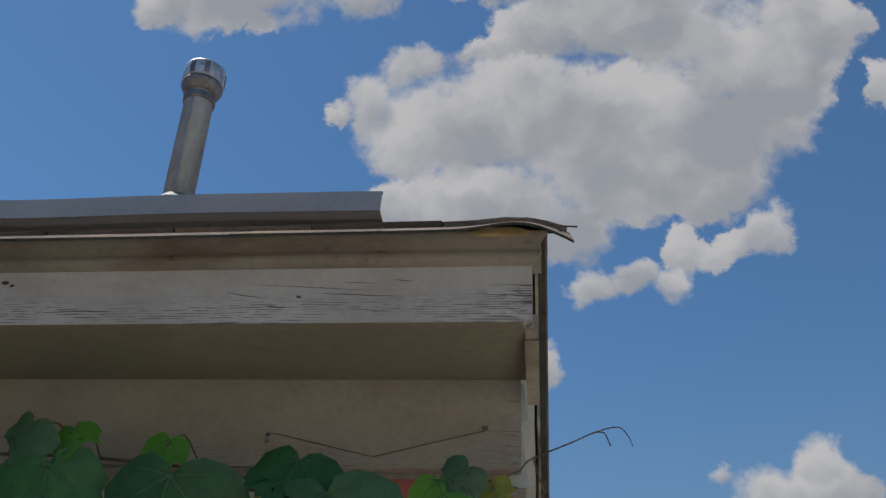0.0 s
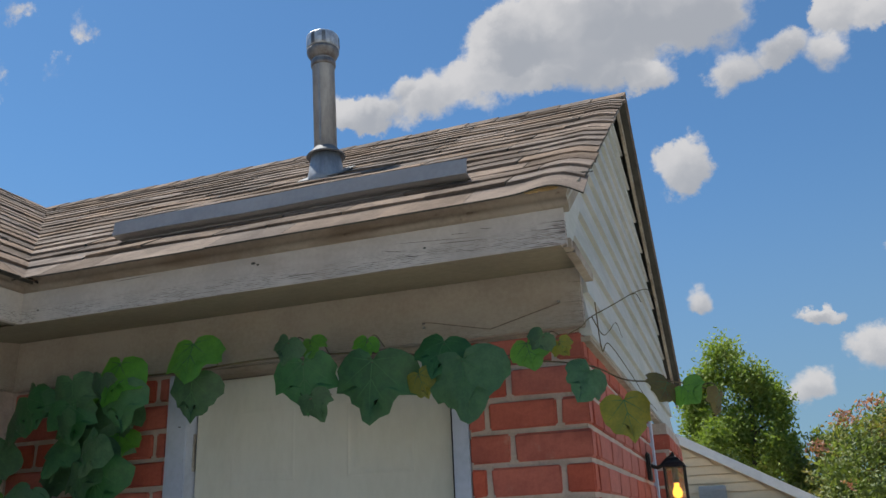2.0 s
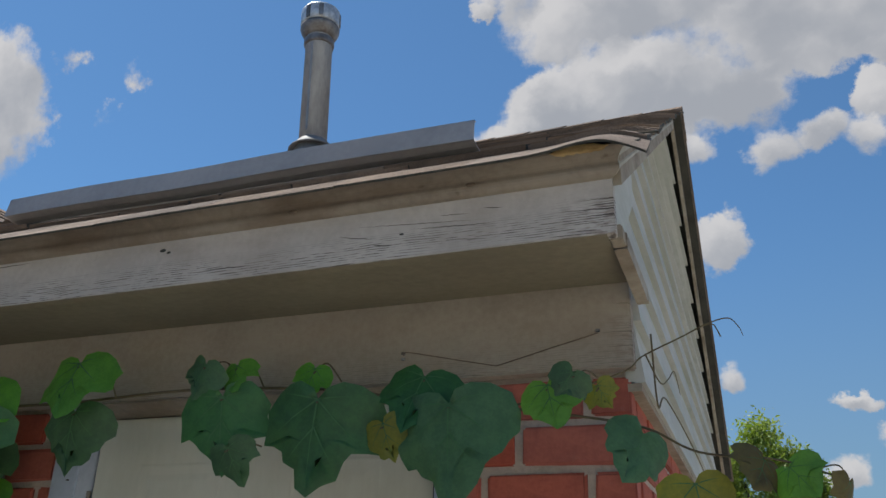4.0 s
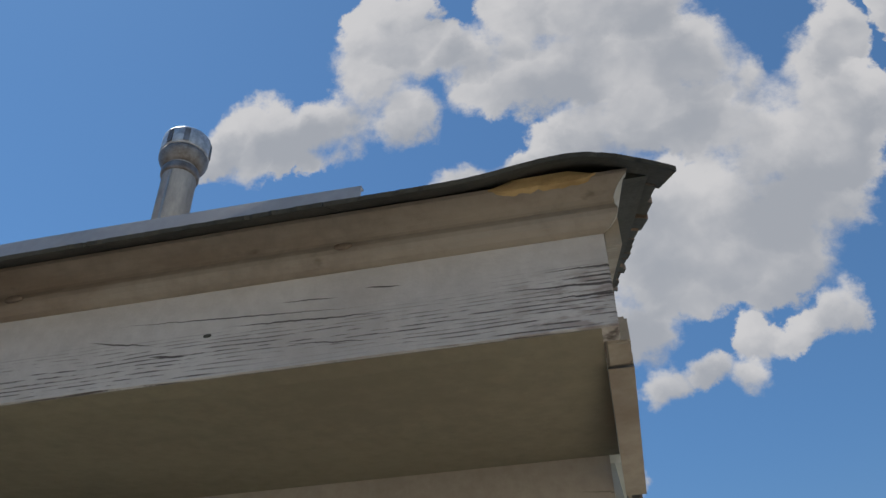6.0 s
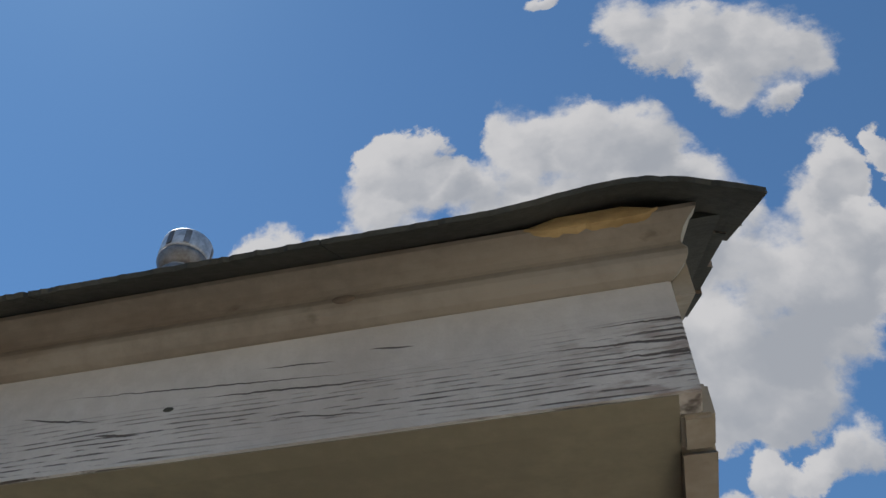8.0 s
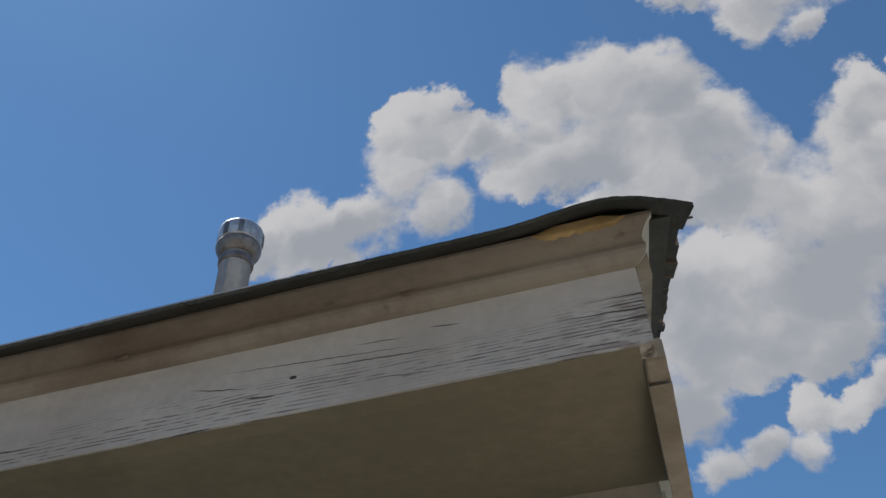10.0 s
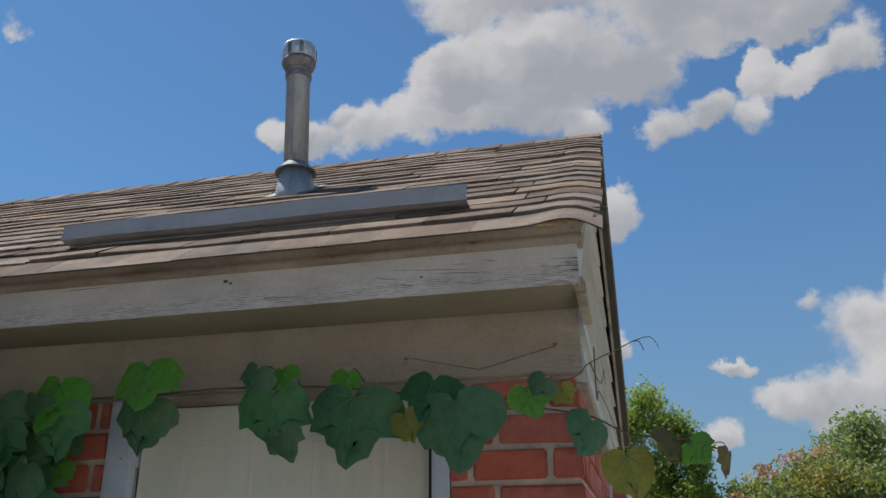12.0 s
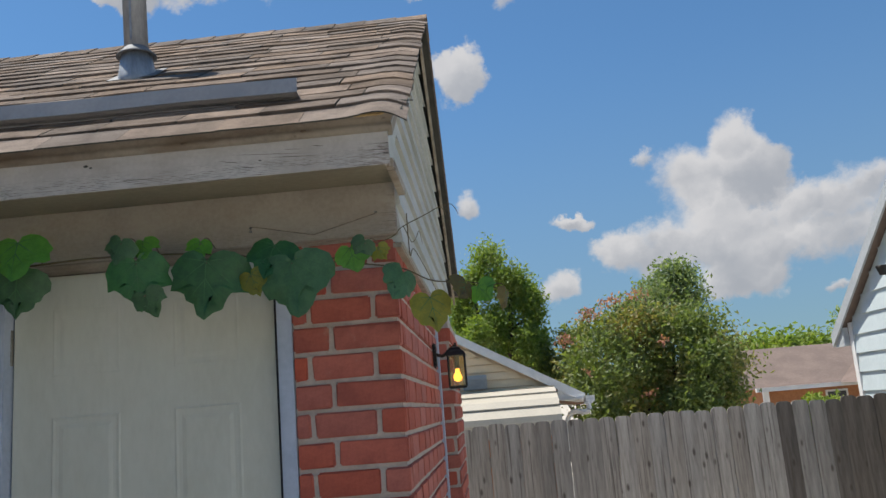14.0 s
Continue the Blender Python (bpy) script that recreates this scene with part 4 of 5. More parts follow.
part("gutter", prism([(1.58, nz(1.6) - 0.02), (1.72, nz(1.6) - 0.02), (1.72, nz(1.6) - 0.09), (1.66, nz(1.6) - 0.13), (1.58, nz(1.6) - 0.13)], "y", -0.15, 6.2), WHITE, neighbour)
part("soffit", box(1.25, 1.58, -0.3, 6.0, 1.60 - gz, 1.615 - gz), WHITE, neighbour)
part("eave_end", prism([(1.25, 1.60 - gz), (1.62, nz(1.6) - 0.11), (1.62, nz(1.6) - 0.05), (1.25, nz(1.25) - 0.06)], "y", -0.118, -0.06), WHITE, neighbour)
part("downpipe", tube(spline([(1.62, -0.2, nz(1.6) - 0.12), (1.60, -0.2, nz(1.6) - 0.22), (1.32, -0.06, nz(1.6) - 0.42), (1.31, -0.06, 0.1)]), 0.035), WHITE, neighbour)
awning = thing("window_awning", "cream ribbed metal awning on the neighbour's wall", "awning", at=(-0.15, NY, gz + 0.085))
zt = 1.80 - gz
part("canopy", prism([(-0.02, zt), (-0.35, zt - 0.03), (-0.75, zt - 0.16), (-1.0, zt - 0.36), (-1.05, zt - 0.60), (-1.03, zt - 0.60), (-0.98, zt - 0.37), (-0.74, zt - 0.19), (-0.34, zt - 0.06), (-0.02, zt - 0.03)], "x", -2.2, 1.2), AWNING, awning)
for i, (y, z) in enumerate(((-0.2, -0.006), (-0.55, -0.085), (-0.87, -0.245), (-1.02, -0.44), (-1.052, -0.59))):
    part("rib", box(-2.2, 1.205, y - 0.014, y + 0.014, zt + z - 0.008, zt + z + 0.008, 0.003), AWNING, awning)

vent = thing("wall_vent", "grey louvred metal vent box on the beige gable", "vent", at=(0.02, NY - 0.03, 2.0))
part("housing", box(-0.16, 0.16, -0.08, 0.0, -0.09, 0.10, 0.01), GREYTRIM, vent)
for i in range(4):
    part("slat", box(-0.15, 0.15, -0.105, -0.08, -0.075 + 0.042 * i, -0.06 + 0.042 * i, 0.002), GREYTRIM, vent)

# ---- house at the edge, pale blue siding ----
RX, RY = 4.42, 7.5
edge_house = thing("blue_house", "pale blue lap-sided gable house with grey trim", "house", at=(RX, RY, ground_z(RY)))
g0 = ground_z(RY)
ez = 2.39 - g0


def rz(y):
    return ez + 0.72 * min(-y, y + 6.4)


e_wall = part("wall", prism([(0.0, 0.0), (0.0, ez - 0.1), (-3.2, rz(-3.2) - 0.1), (-6.4, ez - 0.1), (-6.4, 0.0)], "x", 0.0, 0.12), BLUE, edge_house)
part("side_wall", box(0.12, 5.0, -0.12, 0.0, 0.0, ez - 0.1), BLUE, edge_house)
part("side_wall", box(0.12, 5.0, -6.4, -6.28, 0.0, ez - 0.1), BLUE, edge_house)
part("end_wall", box(5.0, 5.12, -6.4, 0.0, 0.0, ez - 0.1), BLUE, edge_house)
z = 0.0
while z < rz(-3.2) - 0.35:
    yb = -0.06 if z < ez - 0.25 else -0.06 - (z + 0.25 - ez) / 0.72
    bm = bmesh.new()
    y2 = -6.4 - yb
    v = [bm.verts.new(c) for c in ((-0.004, yb, z), (-0.004, y2, z), (-0.001, y2, z + 0.215), (-0.001, yb, z + 0.215), (-0.03, yb, z), (-0.03, y2, z), (-0.006, y2, z + 0.215), (-0.006, yb, z + 0.215))]
    for f in ((0, 1, 2, 3), (4, 5, 6, 7), (0, 1, 5, 4), (1, 2, 6, 5), (2, 3, 7, 6), (3, 0, 4, 7)):
        bm.faces.new([v[i] for i in f])
    part("siding_board", bm, BLUE, e_wall)
    z += 0.21
part("corner_board", box(-0.035, 0.0, -0.058, 0.03, 0, ez - 0.1), WHITE, edge_house)
part("roof", prism([(0.30, ez - 0.216), (-3.2, rz(-3.2)), (-6.7, ez - 0.216), (-6.7, ez - 0.29), (-3.2, rz(-3.2) - 0.08), (0.30, ez - 0.29)], "x", -0.10, 5.4), FARROOF, edge_house)
part("barge_board", prism([(0.31, ez - 0.21), (-3.2, rz(-3.2) + 0.01), (-3.2, rz(-3.2) - 0.13), (0.31, ez - 0.35)], "x", -0.125, -0.102), GREYTRIM, edge_house, "grey barge board")
part("eave_box", prism([(0.30, ez - 0.30), (0.30, ez - 0.36), (0.04, ez - 0.36), (0.04, ez - 0.15)], "x", -0.098, -0.036), GREYTRIM, edge_house)
part("flood_lamp", lathe([(0.03, 0.0), (0.06, 0.09), (0.055, 0.1)], 12, at=(-0.1, -1.15, ez + 0.28)), BLACK, edge_house, "black flood lamp")

# ---- far house ----
FX, FY = 8.2, 23.0
gf = ground_z(FY)
far_house = thing("far_house", "low orange brick house with a brown shingle roof", "house", at=(FX, FY, gf))
e0, r0 = 1.55 - gf, 2.86 - gf
part("wall", box(0.3, 9.0, 0.5, 6.0, 0, e0), ORANGE, far_house)
bm = bmesh.new()
v = [bm.verts.new(c) for c in ((-0.1, 0.0, e0), (9.4, 0.0, e0), (9.4, 6.4, e0), (-0.1, 6.4, e0), (-0.1, 3.2, r0), (9.4, 3.2, r0))]
for f in ((0, 1, 5, 4), (2, 3, 4, 5), (0, 4, 3), (1, 2, 5), (0, 3, 2, 1)):
    bm.faces.new([v[i] for i in f])
part("roof", bm, FARROOF, far_house)
bm = bmesh.new()
v = [bm.verts.new(c) for c in ((2.3, -1.5, e0), (7.5, -1.5, e0), (4.3, 3.0, r0 - 0.25), (5.4, 3.0, r0 - 0.25), (2.3, 1.5, e0), (7.5, 1.5, e0))]
for f in ((0, 1, 3, 2), (0, 2, 4), (1, 5, 3), (2, 3, 5, 4), (0, 4, 5, 1)):
    bm.faces.new([v[i] for i in f])
part("hip_roof", bm, FARROOF, far_house)
part("gutter", box(-0.15, 9.4, -0.08, 0.04, e0 - 0.09, e0 + 0.03), WHITE, far_house)
part("post", box(0.1, 0.25, 0.1, 0.25, 0, e0 - 0.05), WHITE, far_house)
for xw in (2.1, 5.2):
    w = part("window", box(xw - 0.06, xw + 0.6, 0.47, 0.52, e0 - 1.5, e0 - 0.18), WHITE, far_house)
    part("pane", box(xw, xw + 0.54, 0.45, 0.468, e0 - 1.44, e0 - 0.24), DARKGLASS, w)

# ---- trees ----


def leaves(name, blobs, count, size, mat, parent, seed, hollow=0.55, label=""):
    """Many small folded leaves in clumps, thicker towards the outside of each clump."""
    r = np.random.default_rng(seed)
    vol = np.array([b[3] * b[4] * b[5] for b in blobs]) ** (2 / 3)
    pick = r.choice(len(blobs), count, p=vol / vol.sum())
    b = np.array(blobs)[pick]
    way = r.normal(size=(count, 3))
    way /= np.linalg.norm(way, axis=1)[:, None]
    rad = (hollow + (1 - hollow) * r.random(count) ** 0.6) * (1 + 0.16 * r.normal(size=count))
    sprig = r.normal(size=(count // 9 + 1, 3))[r.integers(0, count // 9 + 1, count)]
    sprig /= np.linalg.norm(sprig, axis=1)[:, None]
    way = way * 0.62 + sprig * 0.5
    c = b[:, :3] + way * rad[:, None] * b[:, 3:6]
    u = r.normal(size=(count, 3))
    u /= np.linalg.norm(u, axis=1)[:, None]
    w = np.cross(u, r.normal(size=(count, 3)))
    w /= np.linalg.norm(w, axis=1)[:, None]
    s = size * (0.6 + 0.8 * r.random(count))[:, None]
    n = np.cross(u, w)
    verts = np.stack([c - u * s, c + w * s * 0.45 + n * s * 0.15, c + u * s, c - w * s * 0.45 + n * s * 0.15], 1).reshape(-1, 3)
    i = np.arange(count)[:, None] * 4
    faces = np.concatenate([i + np.array([[0, 1, 2]]), i + np.array([[0, 2, 3]])], 1).reshape(-1, 3)
    me = bpy.data.meshes.new(name)
    me.from_pydata(verts.tolist(), [], faces.tolist())
    me.materials.append(mat)
    ob = new(name, me)
    ob.parent = parent
    if label:
        ob["label"] = label
    return ob


def trunk(parent, base, forks, seed):
    r = random.Random(seed)
    bm = bmesh.new()
    for top, r0 in forks:
        mid = Vector(base).lerp(Vector(top), 0.5) + Vector((r.uniform(-0.15, 0.15), r.uniform(-0.15, 0.15), 0))
        tube(spline([base, mid, top]), r0, r0 * 0.3, 7, bm)
        for _ in range(3):
            t = r.uniform(0.5, 0.95)
            p = Vector(base).lerp(Vector(top), t)
            tube([p, p + Vector((r.uniform(-0.5, 0.5), r.uniform(-0.5, 0.5), r.uniform(0.2, 0.6)))], r0 * 0.35, r0 * 0.1, 5, bm)
    return part("trunk", bm, BARK, parent, "", True)


def clumps(x, y, z, rx, ry, rz_, n, seed, k=0.36):
    r = random.Random(seed)
    out = [(x, y, z, rx * 0.62, ry * 0.62, rz_ * 0.62)]
    for _ in range(n):
        a, e = r.uniform(0, 2 * math.pi), r.uniform(-0.9, 1.3)
        s = r.uniform(0.7, 1.2) * k
        out.append((x + rx * 0.72 * math.cos(a) * math.cos(e), y + ry * 0.72 * math.sin(a) * math.cos(e), z + rz_ * 0.74 * math.sin(e), rx * s, ry * s, rz_ * s))
    return out


MY = 12.0
myrtle = thing("crape_myrtle", "round crape myrtle with red-tinged leaves and pink blossom", "tree", at=(0.04, 0, 0.17))
gm = ground_z(MY)
trunk(myrtle, (2.95, MY, gm - 0.2), [((2.1, MY, 2.0), 0.06), ((2.7, MY + 0.3, 2.4), 0.07), ((3.3, MY - 0.2, 2.4), 0.07), ((3.9, MY, 1.9), 0.06), ((3.0, MY + 0.2, 3.2), 0.05)], 3)
MYRTLE_BLOBS = clumps(2.95, MY, 1.72, 1.65, 1.5, 1.35, 34, 4) + [(2.9, MY, 2.6, 0.9, 0.8, 0.6), (2.15, MY, 2.55, 0.6, 0.6, 0.5), (3.7, MY, 2.5, 0.75, 0.7, 0.55), (1.75, MY, 2.1, 0.5, 0.5, 0.5), (4.2, MY, 1.9, 0.6, 0.6, 0.6), (2.95, MY, 0.6, 1.6, 1.3, 0.6), (2.95, MY, 1.6, 1.2, 1.0, 1.1)]
leaves("crown", MYRTLE_BLOBS, 38000, 0.042, MYRTLE, myrtle, 5, 0.4)
leaves("blossom", [(1.95, MY - 0.3, 2.9, 0.28, 0.25, 0.16), (2.35, MY - 0.3, 3.08, 0.26, 0.25, 0.15), (2.75, MY - 0.3, 3.15, 0.2, 0.25, 0.14), (1.55, MY - 0.4, 2.5, 0.2, 0.2, 0.14), (2.95, MY - 1.1, 2.3, 0.13, 0.1, 0.1), (1.75, MY - 0.9, 1.9, 0.12, 0.1, 0.1), (2.6, MY - 1.3, 1.5, 0.12, 0.1, 0.1)], 430, 0.036, BLOSSOM, myrtle, 6, label="pink blossom clusters")

tree_a = thing("leafy_tree", "tall bright green broadleaf tree behind the houses", "tree", "trees behind the fence", (0, 0, 0.3))
TY = 19.5
trunk(tree_a, (0.75, TY, ground_z(TY) - 0.35), [((0.0, TY, 4.2), 0.12), ((1.0, TY, 4.6), 0.14), ((1.5, TY, 3.6), 0.1)], 7)
leaves("crown", clumps(0.55, TY, 3.4, 1.5, 1.4, 2.0, 30, 8, 0.30) + [(0.45, TY, 5.3, 0.6, 0.6, 0.55), (0.0, TY, 4.7, 0.5, 0.5, 0.5), (1.2, TY, 4.3, 0.6, 0.6, 0.6), (1.4, TY, 3.0, 0.6, 0.7, 0.7)], 46000, 0.05, CROWN, tree_a, 9, 0.35)
tree_b = thing("leafy_tree", "pale green slender tree behind the crape myrtle", "tree", "trees behind the fence", (0, 0, 0.28))
trunk(tree_b, (4.6, 18.5, ground_z(18) - 0.35), [((4.6, 18.5, 4.2), 0.1)], 12)
leaves("crown", clumps(4.7, 18.5, 3.45, 1.45, 1.2, 1.25, 18, 13, 0.36), 9000, 0.06, PALE, tree_b, 14)
tree_c = thing("leafy_tree", "dull green round tree behind the crape myrtle", "tree", "trees behind the fence", (0, 0, 0.28))
trunk(tree_c, (2.3, 19.0, ground_z(19) - 0.35), [((2.2, 19.0, 2.6), 0.1)], 15)
leaves("crown", clumps(2.4, 19.0, 2.1, 1.1, 1.1, 1.25, 14, 16), 6000, 0.07, MYRTLE, tree_c, 17)
woods = tagged(leaves("far_trees", [(11.5, 34, 2.2, 1.6, 1.5, 1.3), (13.2, 35, 2.4, 1.5, 1.5, 1.2), (14.8, 36, 2.3, 1.5, 1.5, 1.3), (16.2, 34, 2.9, 1.3, 1.3, 1.5), (10.0, 36, 1.6, 1.6, 1.5, 1.2), (18.0, 36, 2.2, 2.0, 1.5, 1.4), (7.5, 38, 1.4, 2.5, 1.5, 1.5)], 34000, 0.13, CROWN, None, 20, 0.3), "row of green trees behind far roofs", "trees", kind="stuff")
woods.location.z = 0.45
shrub = thing("shrub", "light green shrub beyond the fence", "shrub")
trunk(shrub, (5.7, 12.4, ground_z(12.4)), [((5.6, 12.4, 0.6), 0.03), ((5.9, 12.4, 0.6), 0.03)], 21)
leaves("crown", clumps(5.75, 12.4, 1.05, 0.55, 0.5, 0.42, 9, 22), 2600, 0.045, CROWN, shrub, 23)

# ---- vine along the frieze ----
vine = thing("climbing_vine", "green climbing vine with broad lobed leaves over the door", "vine", at=(-0.5, -0.12, 2.1))
VO = Vector((-0.5, -0.12, 2.1))


def leaf_mesh(size, seed, lobes=1.0, cup=0.16):
    """A broad toothed leaf with a heart-shaped base, hanging tip down, its stalk end at the origin."""
    r = random.Random(seed)
    half = [(0.0, -0.02), (0.10, 0.11), (0.26, 0.17), (0.45, 0.15), (0.62, 0.03), (0.70, -0.17), (0.67, -0.34), (0.70, -0.55), (0.56, -0.57), (0.43, -0.62), (0.38, -0.73), (0.25, -0.83), (0.13, -0.95), (0.0, -1.08)]
    if lobes < 0.5:
        half[6:10] = [(0.66, -0.35), (0.60, -0.48), (0.52, -0.59), (0.44, -0.67)]
    lean = (1 + 0.12 * r.uniform(-1, 1), 1 + 0.12 * r.uniform(-1, 1))
    bm = bmesh.new()
    mid = [bm.verts.new((0, -0.02 - 1.06 * i / 6, 0.0)) for i in range(7)]
    for side in (-1, 1):
        out = []
        for i, (x, y) in enumerate(half[1:-1]):
            j = 1 + 0.07 * r.uniform(-1, 1)
            out.append((side * x * j * lean[(side + 1) // 2], y * j))
        ring = [mid[0]]
        inner = []
        for x, y in out:
            z = -cup * x * x * 2.2 + 0.05 * math.sin(9 * y + side) + 0.03 * r.uniform(-1, 1)
            ring.append(bm.verts.new((x, y, z)))
        ring.append(mid[6])
        n = len(ring)
        inner = [bm.verts.new((v.co.x * 0.5, v.co.y * 0.62 - 0.10, -cup * (v.co.x * 0.5) ** 2 + 0.035)) for v in ring[1:-1]]
        for i in range(len(inner) - 1):
            bm.faces.new((ring[i + 1], ring[i + 2], inner[i + 1], inner[i]))
            a, b = min(i * 6 // (len(inner) - 1), 5), min((i + 1) * 6 // (len(inner) - 1), 6)
            if a != b:
                bm.faces.new((inner[i], inner[i + 1], mid[b], mid[a]))
            else:
                bm.faces.new((inner[i], inner[i + 1], mid[a]))
        bm.faces.new((ring[0], ring[1], inner[0]))
        bm.faces.new((inner[-1], ring[-2], ring[-1]))
    for ex, ey in ((0.0, -0.98), (0.5, -0.46), (-0.5, -0.46), (0.42, 0.02), (-0.42, 0.02), (0.27, -0.72), (-0.27, -0.72)):
        bx, by = (0.0, -0.03) if abs(ey) < 0.7 or ex == 0 else (0.0, -0.34)
        side = Vector((ey - by, bx - ex)).normalized() * 0.011
        a = [bm.verts.new((bx + s * side.x, by + s * side.y, 0.022)) for s in (1, -1)]
        b = bm.verts.new((ex, ey, -cup * ex * ex * 1.6 + 0.05))
        m = [bm.verts.new(((bx + ex) / 2 + s * side.x * 0.6, (by + ey) / 2 + s * side.y * 0.6, -cup * (ex / 2) ** 2 + 0.062)) for s in (1, -1)]
        bm.faces.new((a[0], a[1], m[1], m[0])).material_index = 1
        bm.faces.new((m[0], m[1], b)).material_index = 1
    bmesh.ops.rotate(bm, cent=(0, 0, 0), matrix=Matrix.Rotation(radians(90), 3, "X"), verts=bm.verts)
    bmesh.ops.scale(bm, vec=(size, size, size), verts=bm.verts)
    return bm


def leaf(x, y, z, size, mat, spin=0, tip=0, turn=0, seed=0, label="", wide=1.0):
    """A leaf whose stalk joins it at x, y, z. spin: about the line of sight, tip: leaning out, turn: about the upright."""
    ob = part("leaf", leaf_mesh(size, seed, 0.0 if seed in (11, 13, 32) or seed % 7 == 3 else 1.0), (mat, VEIN), vine, label, True)
    ob.matrix_local = Matrix.Translation(Vector((x, y, z)) - VO) @ Euler((radians(tip), radians(spin), radians(turn))).to_matrix().to_4x4() @ Matrix.Diagonal((wide, 1, 1, 1))
    return ob


LEAVES = [
    (-1.160, 2.150, 0.105, LEAF_LIGHT, 8, -15), (-1.155, 2.085, 0.10, LEAF, -6, 8), (-0.925, 2.170, 0.098, LEAF_LIGHT, -4, -20), (-0.940, 2.092, 0.098, LEAF, 6, 10),
    (-0.628, 2.098, 0.112, LEAF, -4, 6), (-0.660, 2.150, 0.055, LEAF, 20, 0), (-0.615, 2.150, 0.048, LEAF_LIGHT, -12, -20), (-0.607, 2.015, 0.060, LEAF, -22, 20),
    (-0.445, 2.082, 0.128, LEAF, 5, 4), (-0.468, 2.135, 0.045, LEAF_LIGHT, 12, -10), (-0.340, 2.040, 0.055, LEAF_YELLOW, -20, 5),
    (-0.232, 2.062, 0.128, LEAF, -6, -8), (-0.280, 2.110, 0.085, LEAF, 14, -18), (-0.090, 2.082, 0.066, LEAF_LIGHT, -14, -22), (-0.050, 2.095, 0.042, LEAF, 35, 10), (-0.022, 2.080, 0.034, LEAF_YELLOW, -30, 10),
]
for i, (x, z, s, mat, spin, tip) in enumerate(LEAVES):
    leaf(x, -0.19 - 0.012 * (i % 3), z, s * 1.08, mat, spin, tip, 4 * (i % 5) - 8, i)
leaf(0.030, -0.13, 2.022, 0.085, LEAF, 34, -15, 35, 31)
leaf(0.092, -0.12, 1.955, 0.088, LEAF_YELLOW, -8, -5, 15, 32, "yellowed leaf")
leaf(0.185, -0.10, 1.985, 0.060, LEAF_BROWN, 40, -25, 30, 33, "browned leaf")
leaf(0.215, -0.10, 1.975, 0.055, LEAF_LIGHT, -40, -20, -10, 34)
leaf(0.285, -0.10, 1.955, 0.050, LEAF_BROWN, 10, 10, 70, 35, "curled brown leaf")
vr = random.Random(8)
for i in range(42):
    x = -1.68 + 0.50 * vr.random() ** 1.1
    z = 2.14 - 0.62 * vr.random() * (0.35 + 0.65 * (-1.18 - x) / 0.5)
    leaf(x, -0.06 - 0.15 * vr.random(), z, vr.uniform(0.07, 0.12), LEAF if vr.random() < 0.86 else LEAF_LIGHT, vr.uniform(-25, 25), vr.uniform(-25, 15), vr.uniform(-25, 25), 60 + i)


def strand(name, pts, r0, r1, mat, label=""):
    return part(name, tube(spline([Vector(p) - VO for p in pts]), r0, r1, 6), mat, vine, label, True)


strand("stem", [(-1.66, -0.10, 1.75), (-1.55, -0.10, 2.02), (-1.3, -0.10, 2.12), (-1.0, -0.12, 2.125), (-0.75, -0.13, 2.130), (-0.5, -0.14, 2.115), (-0.3, -0.14, 2.085), (-0.12, -0.13, 2.060), (0.02, -0.09, 2.040), (0.10, -0.09, 2.000), (0.20, -0.10, 1.985), (0.27, -0.10, 1.962)], 0.0032, 0.0014, STEM)
strand("stem", [(-0.20, -0.13, 2.065), (-0.10, -0.12, 2.085), (0.0, -0.08, 2.125), (0.026, -0.035, 2.160), (0.087, -0.03, 2.188), (0.127, -0.03, 2.206), (0.159, -0.03, 2.213), (0.173, -0.03, 2.199), (0.179, -0.03, 2.183)], 0.0018, 0.0006, STEM)
strand("tendril", [(0.120, -0.03, 2.204), (0.136, -0.03, 2.205), (0.142, -0.03, 2.195), (0.146, -0.03, 2.184)], 0.0008, 0.0012, STEM)
strand("tendril", [(0.030, -0.03, 2.165), (0.045, 0.02, 2.13), (0.050, 0.12, 2.16), (0.048, 0.3, 2.22), (0.045, 0.45, 2.21)], 0.0015, 0.0007, STEM)
strand("tendril", [(0.04, -0.02, 2.20), (0.036, 0.05, 2.10), (0.038, 0.18, 2.14), (0.06, 0.4, 2.10), (0.075, 0.62, 2.06), (0.09, 0.8, 2.04)], 0.0018, 0.0008, STEM)
strand("tendril", [(0.25, -0.10, 1.972), (0.275, -0.10, 1.975), (0.286, -0.10, 1.957)], 0.0012, 0.0008, STEM)
for i, (x, z, s, mat, spin, tip) in enumerate(LEAVES):
    strand("stalk", [(x, -0.195 - 0.012 * (i % 3), z - 0.01), (x + 0.01, -0.17, z + 0.012), (x + 0.02, -0.135, min(z + 0.01, 2.125))], 0.0012, 0.0014, STEM)
twine = thing("twine", "thin brown twine pinned in a sagging line to the frieze", "twine", at=(-0.21, -0.036, 2.16))
TO = Vector((-0.21, -0.036, 2.16))
part("cord", tube([Vector(p) - TO for p in spline([(-0.383, -0.036, 2.192), (-0.372, -0.037, 2.196), (-0.30, -0.038, 2.180), (-0.212, -0.040, 2.160)])] + [Vector(p) - TO for p in ((-0.13, -0.037, 2.182), (-0.042, -0.036, 2.204))], 0.0009), TWINE, twine)
for x, z in ((-0.383, 2.193), (-0.383, 2.183), (-0.042, 2.206)):
    part("nail", lathe([(0.004, 0.0), (0.004, 0.004)], 8, at=(x + 0.21, -0.001, z - 2.16)), TARNISHED, twine)

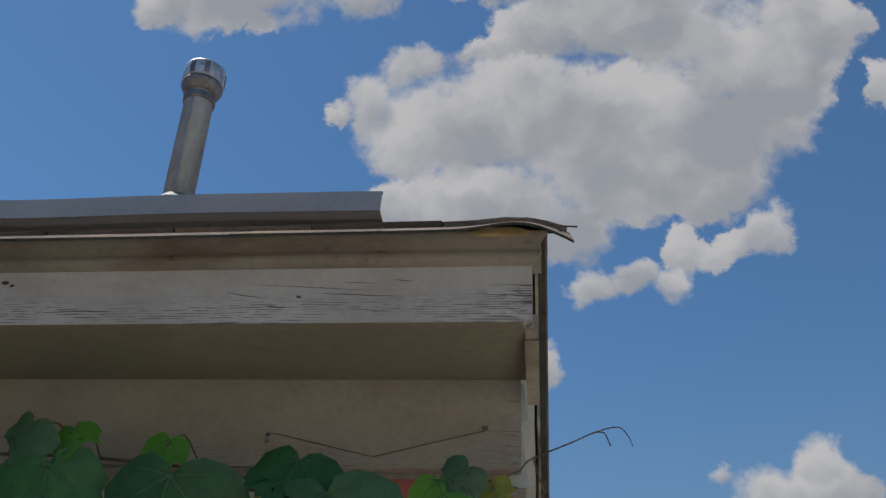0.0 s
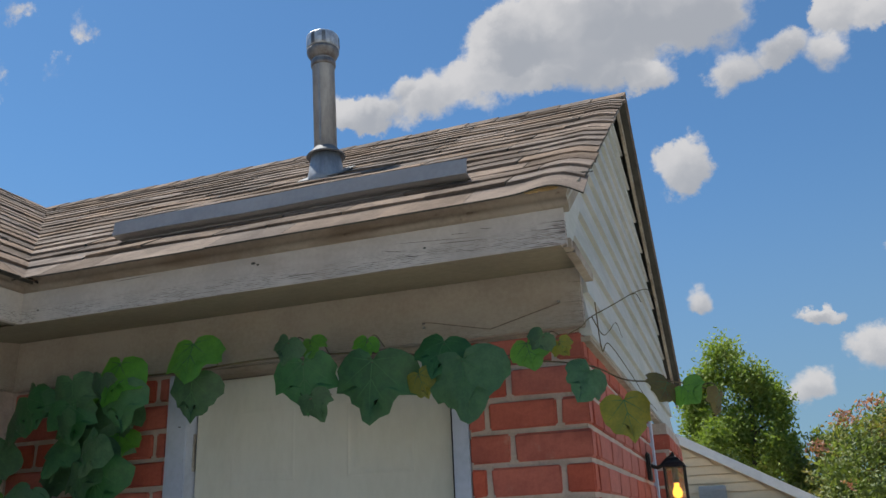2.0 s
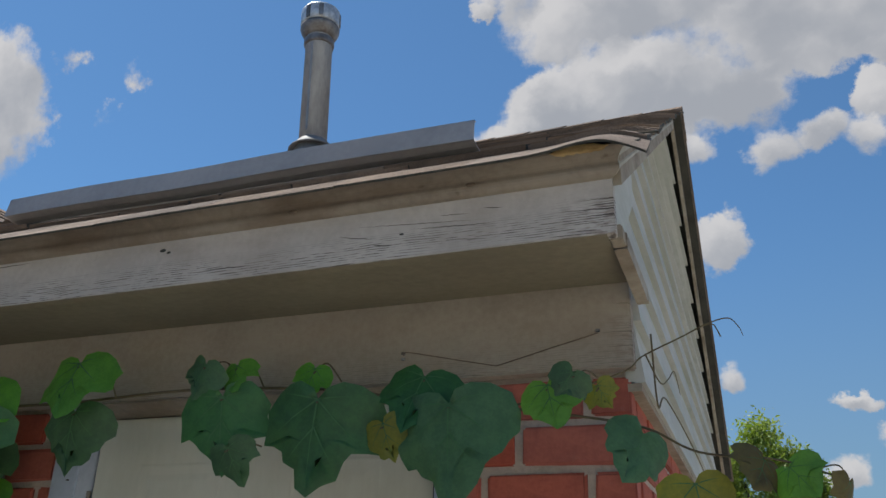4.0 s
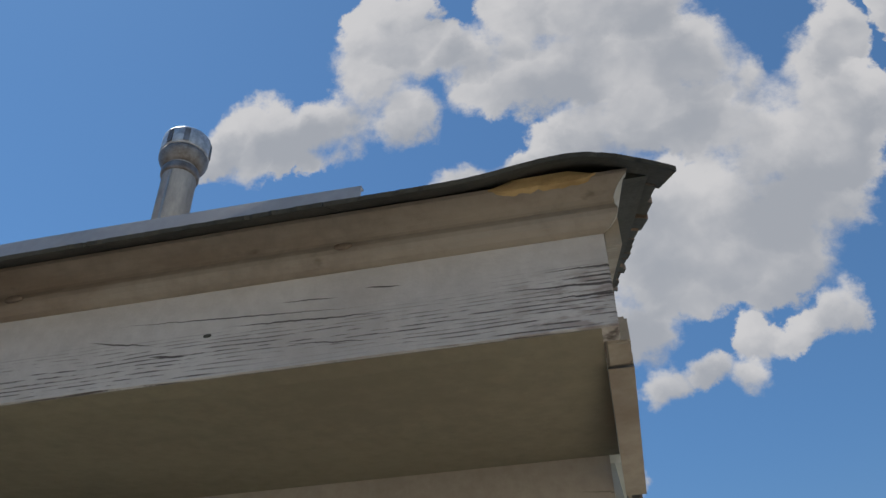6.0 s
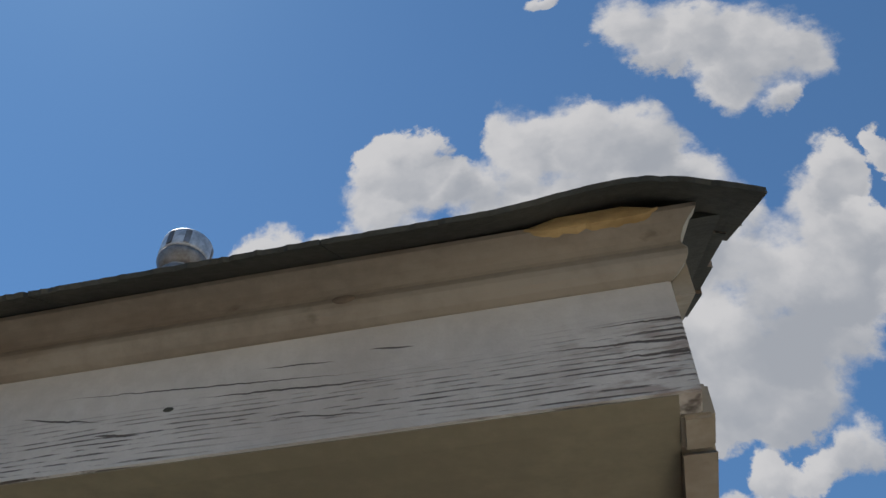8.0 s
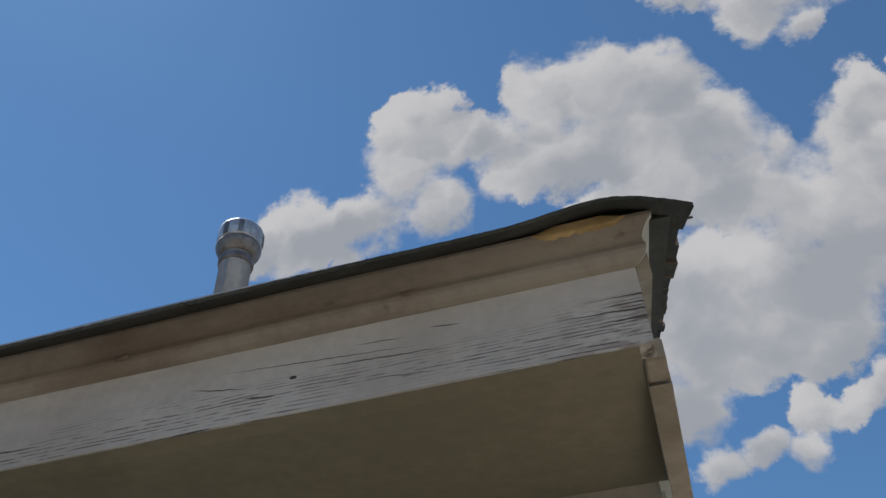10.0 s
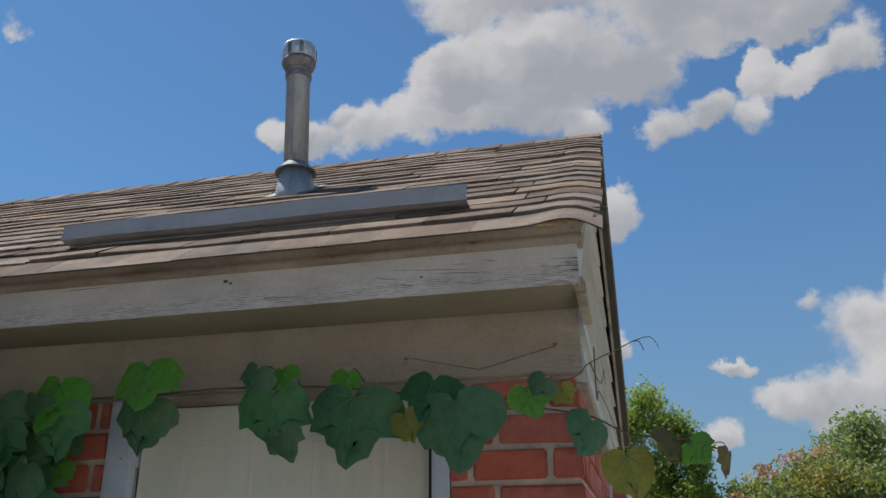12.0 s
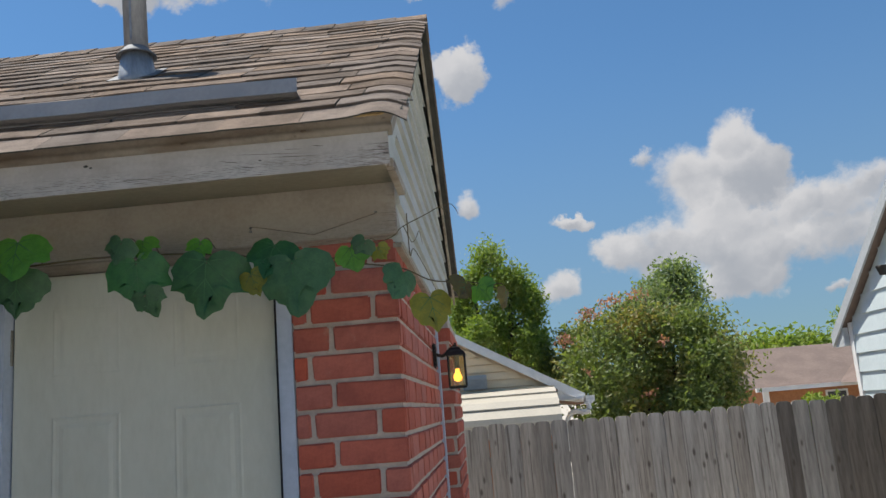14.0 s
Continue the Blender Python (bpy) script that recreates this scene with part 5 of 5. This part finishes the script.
# ---- shingles and bricks ----
lay_roof(roof_wing, "x", None, lambda d: EAVE_X - d * COS - 0.08, TIP_X)
lay_roof(roof_long, "y", None, lambda d: EAVE_Y + d * COS + 0.06, -1.9)
x = TIP_X - 0.002
while x > MAIN_RIDGE_X + 0.1:
    bm = bmesh.new()
    rows = []
    for xx, up in ((x, 0.011), (x - 0.17, 0.006)):
        rows.append([bm.verts.new((xx, RIDGE_Y + s * 0.11, RIDGE_Z + up + (-0.11 * SLOPE if s else 0.004))) for s in (-1, 0, 1)] + [bm.verts.new((xx, RIDGE_Y + s * 0.11, RIDGE_Z + up - 0.009 + (-0.11 * SLOPE if s else 0.004))) for s in (1, 0, -1)])
    for i in range(6):
        bm.faces.new((rows[0][i], rows[0][(i + 1) % 6], rows[1][(i + 1) % 6], rows[1][i]))
    bm.faces.new(rows[0]), bm.faces.new(rows[1][::-1])
    part("ridge_cap", bm, SHINGLE, roof_wing)
    x -= 0.142

MESHES = {}
brng = random.Random(2)


def brick_mesh(length, across, key):
    """A brick with worn edges, its outer face at 0; a few worn variants of each length."""
    if key not in MESHES:
        bm = box(-length / 2, length / 2, 0.0, across, -0.0312, 0.0312, 0.004)
        for v in bm.verts:
            v.co += Vector((brng.uniform(-1, 1), brng.uniform(-0.7, 0.7), brng.uniform(-1, 1))) * 0.0016
        me = bpy.data.meshes.new("brick")
        bm.to_mesh(me)
        bm.free()
        me.materials.append(BRICK)
        MESHES[key] = me
    return MESHES[key]


def lay_brick(parent, x, y, z, length, turn):
    ob = new("brick", brick_mesh(length, 0.05, (round(length, 3), brng.randrange(5))))
    ob.parent = parent
    ob.matrix_local = pose(x, y, z, 0, brng.uniform(-0.35, 0.35), turn + brng.uniform(-0.25, 0.25))


J = 0.0135
for row in range(29):
    zc = TOP - COURSE * (row + 0.5)
    if zc < 0.02:
        break
    cuts = [DOOR_R, -0.247, -0.071, 0.0] if row % 2 == 0 else [DOOR_R, -0.187, 0.0]
    for a, b in zip(cuts, cuts[1:]):
        a2, b2 = a + (J / 2 if a > DOOR_R else 0.0), b - (J / 2 if b < 0 else 0.0)
        lay_brick(wall_front, (a2 + b2) / 2, 0, zc, b2 - a2, 0)
    cuts = [WALL_X, -1.60, -1.395, -1.19, DOOR_L] if row % 2 == 0 else [WALL_X, -1.49, -1.285, DOOR_L]
    for a, b in zip(cuts, cuts[1:]):
        a2, b2 = a + J / 2, b - (J / 2 if b < DOOR_L else 0.0)
        lay_brick(wall_left, (a2 + b2) / 2, 0, zc, b2 - a2, 0)
    y = 0.052 + J
    first = 0.145 if row % 2 == 0 else 0.04
    n = 0
    while y < OPEN_0 - 0.02:
        ln = min(first if n == 0 else 0.193, OPEN_0 - y)
        if ln > 0.03:
            lay_brick(wall_gable, 0, y + ln / 2, zc, round(ln, 3), 90)
        y += ln + J
        n += 1
    y = OPEN_1 + 0.012
    n = 0
    if zc > TOP - 0.07:
        continue
    while y < BACK_Y - 0.02:
        ln = min(0.09 if (row % 2 and n == 0) else 0.193, BACK_Y - y)
        if ln > 0.03:
            lay_brick(wall_gable_end, PROUD, y + ln / 2, zc, round(ln, 3), 90)
        y += ln + J
        n += 1
    lay_brick(wall_gable_end, PROUD - 0.046 + (0.0 if row % 2 else -0.02), OPEN_1, zc, 0.088, 0)
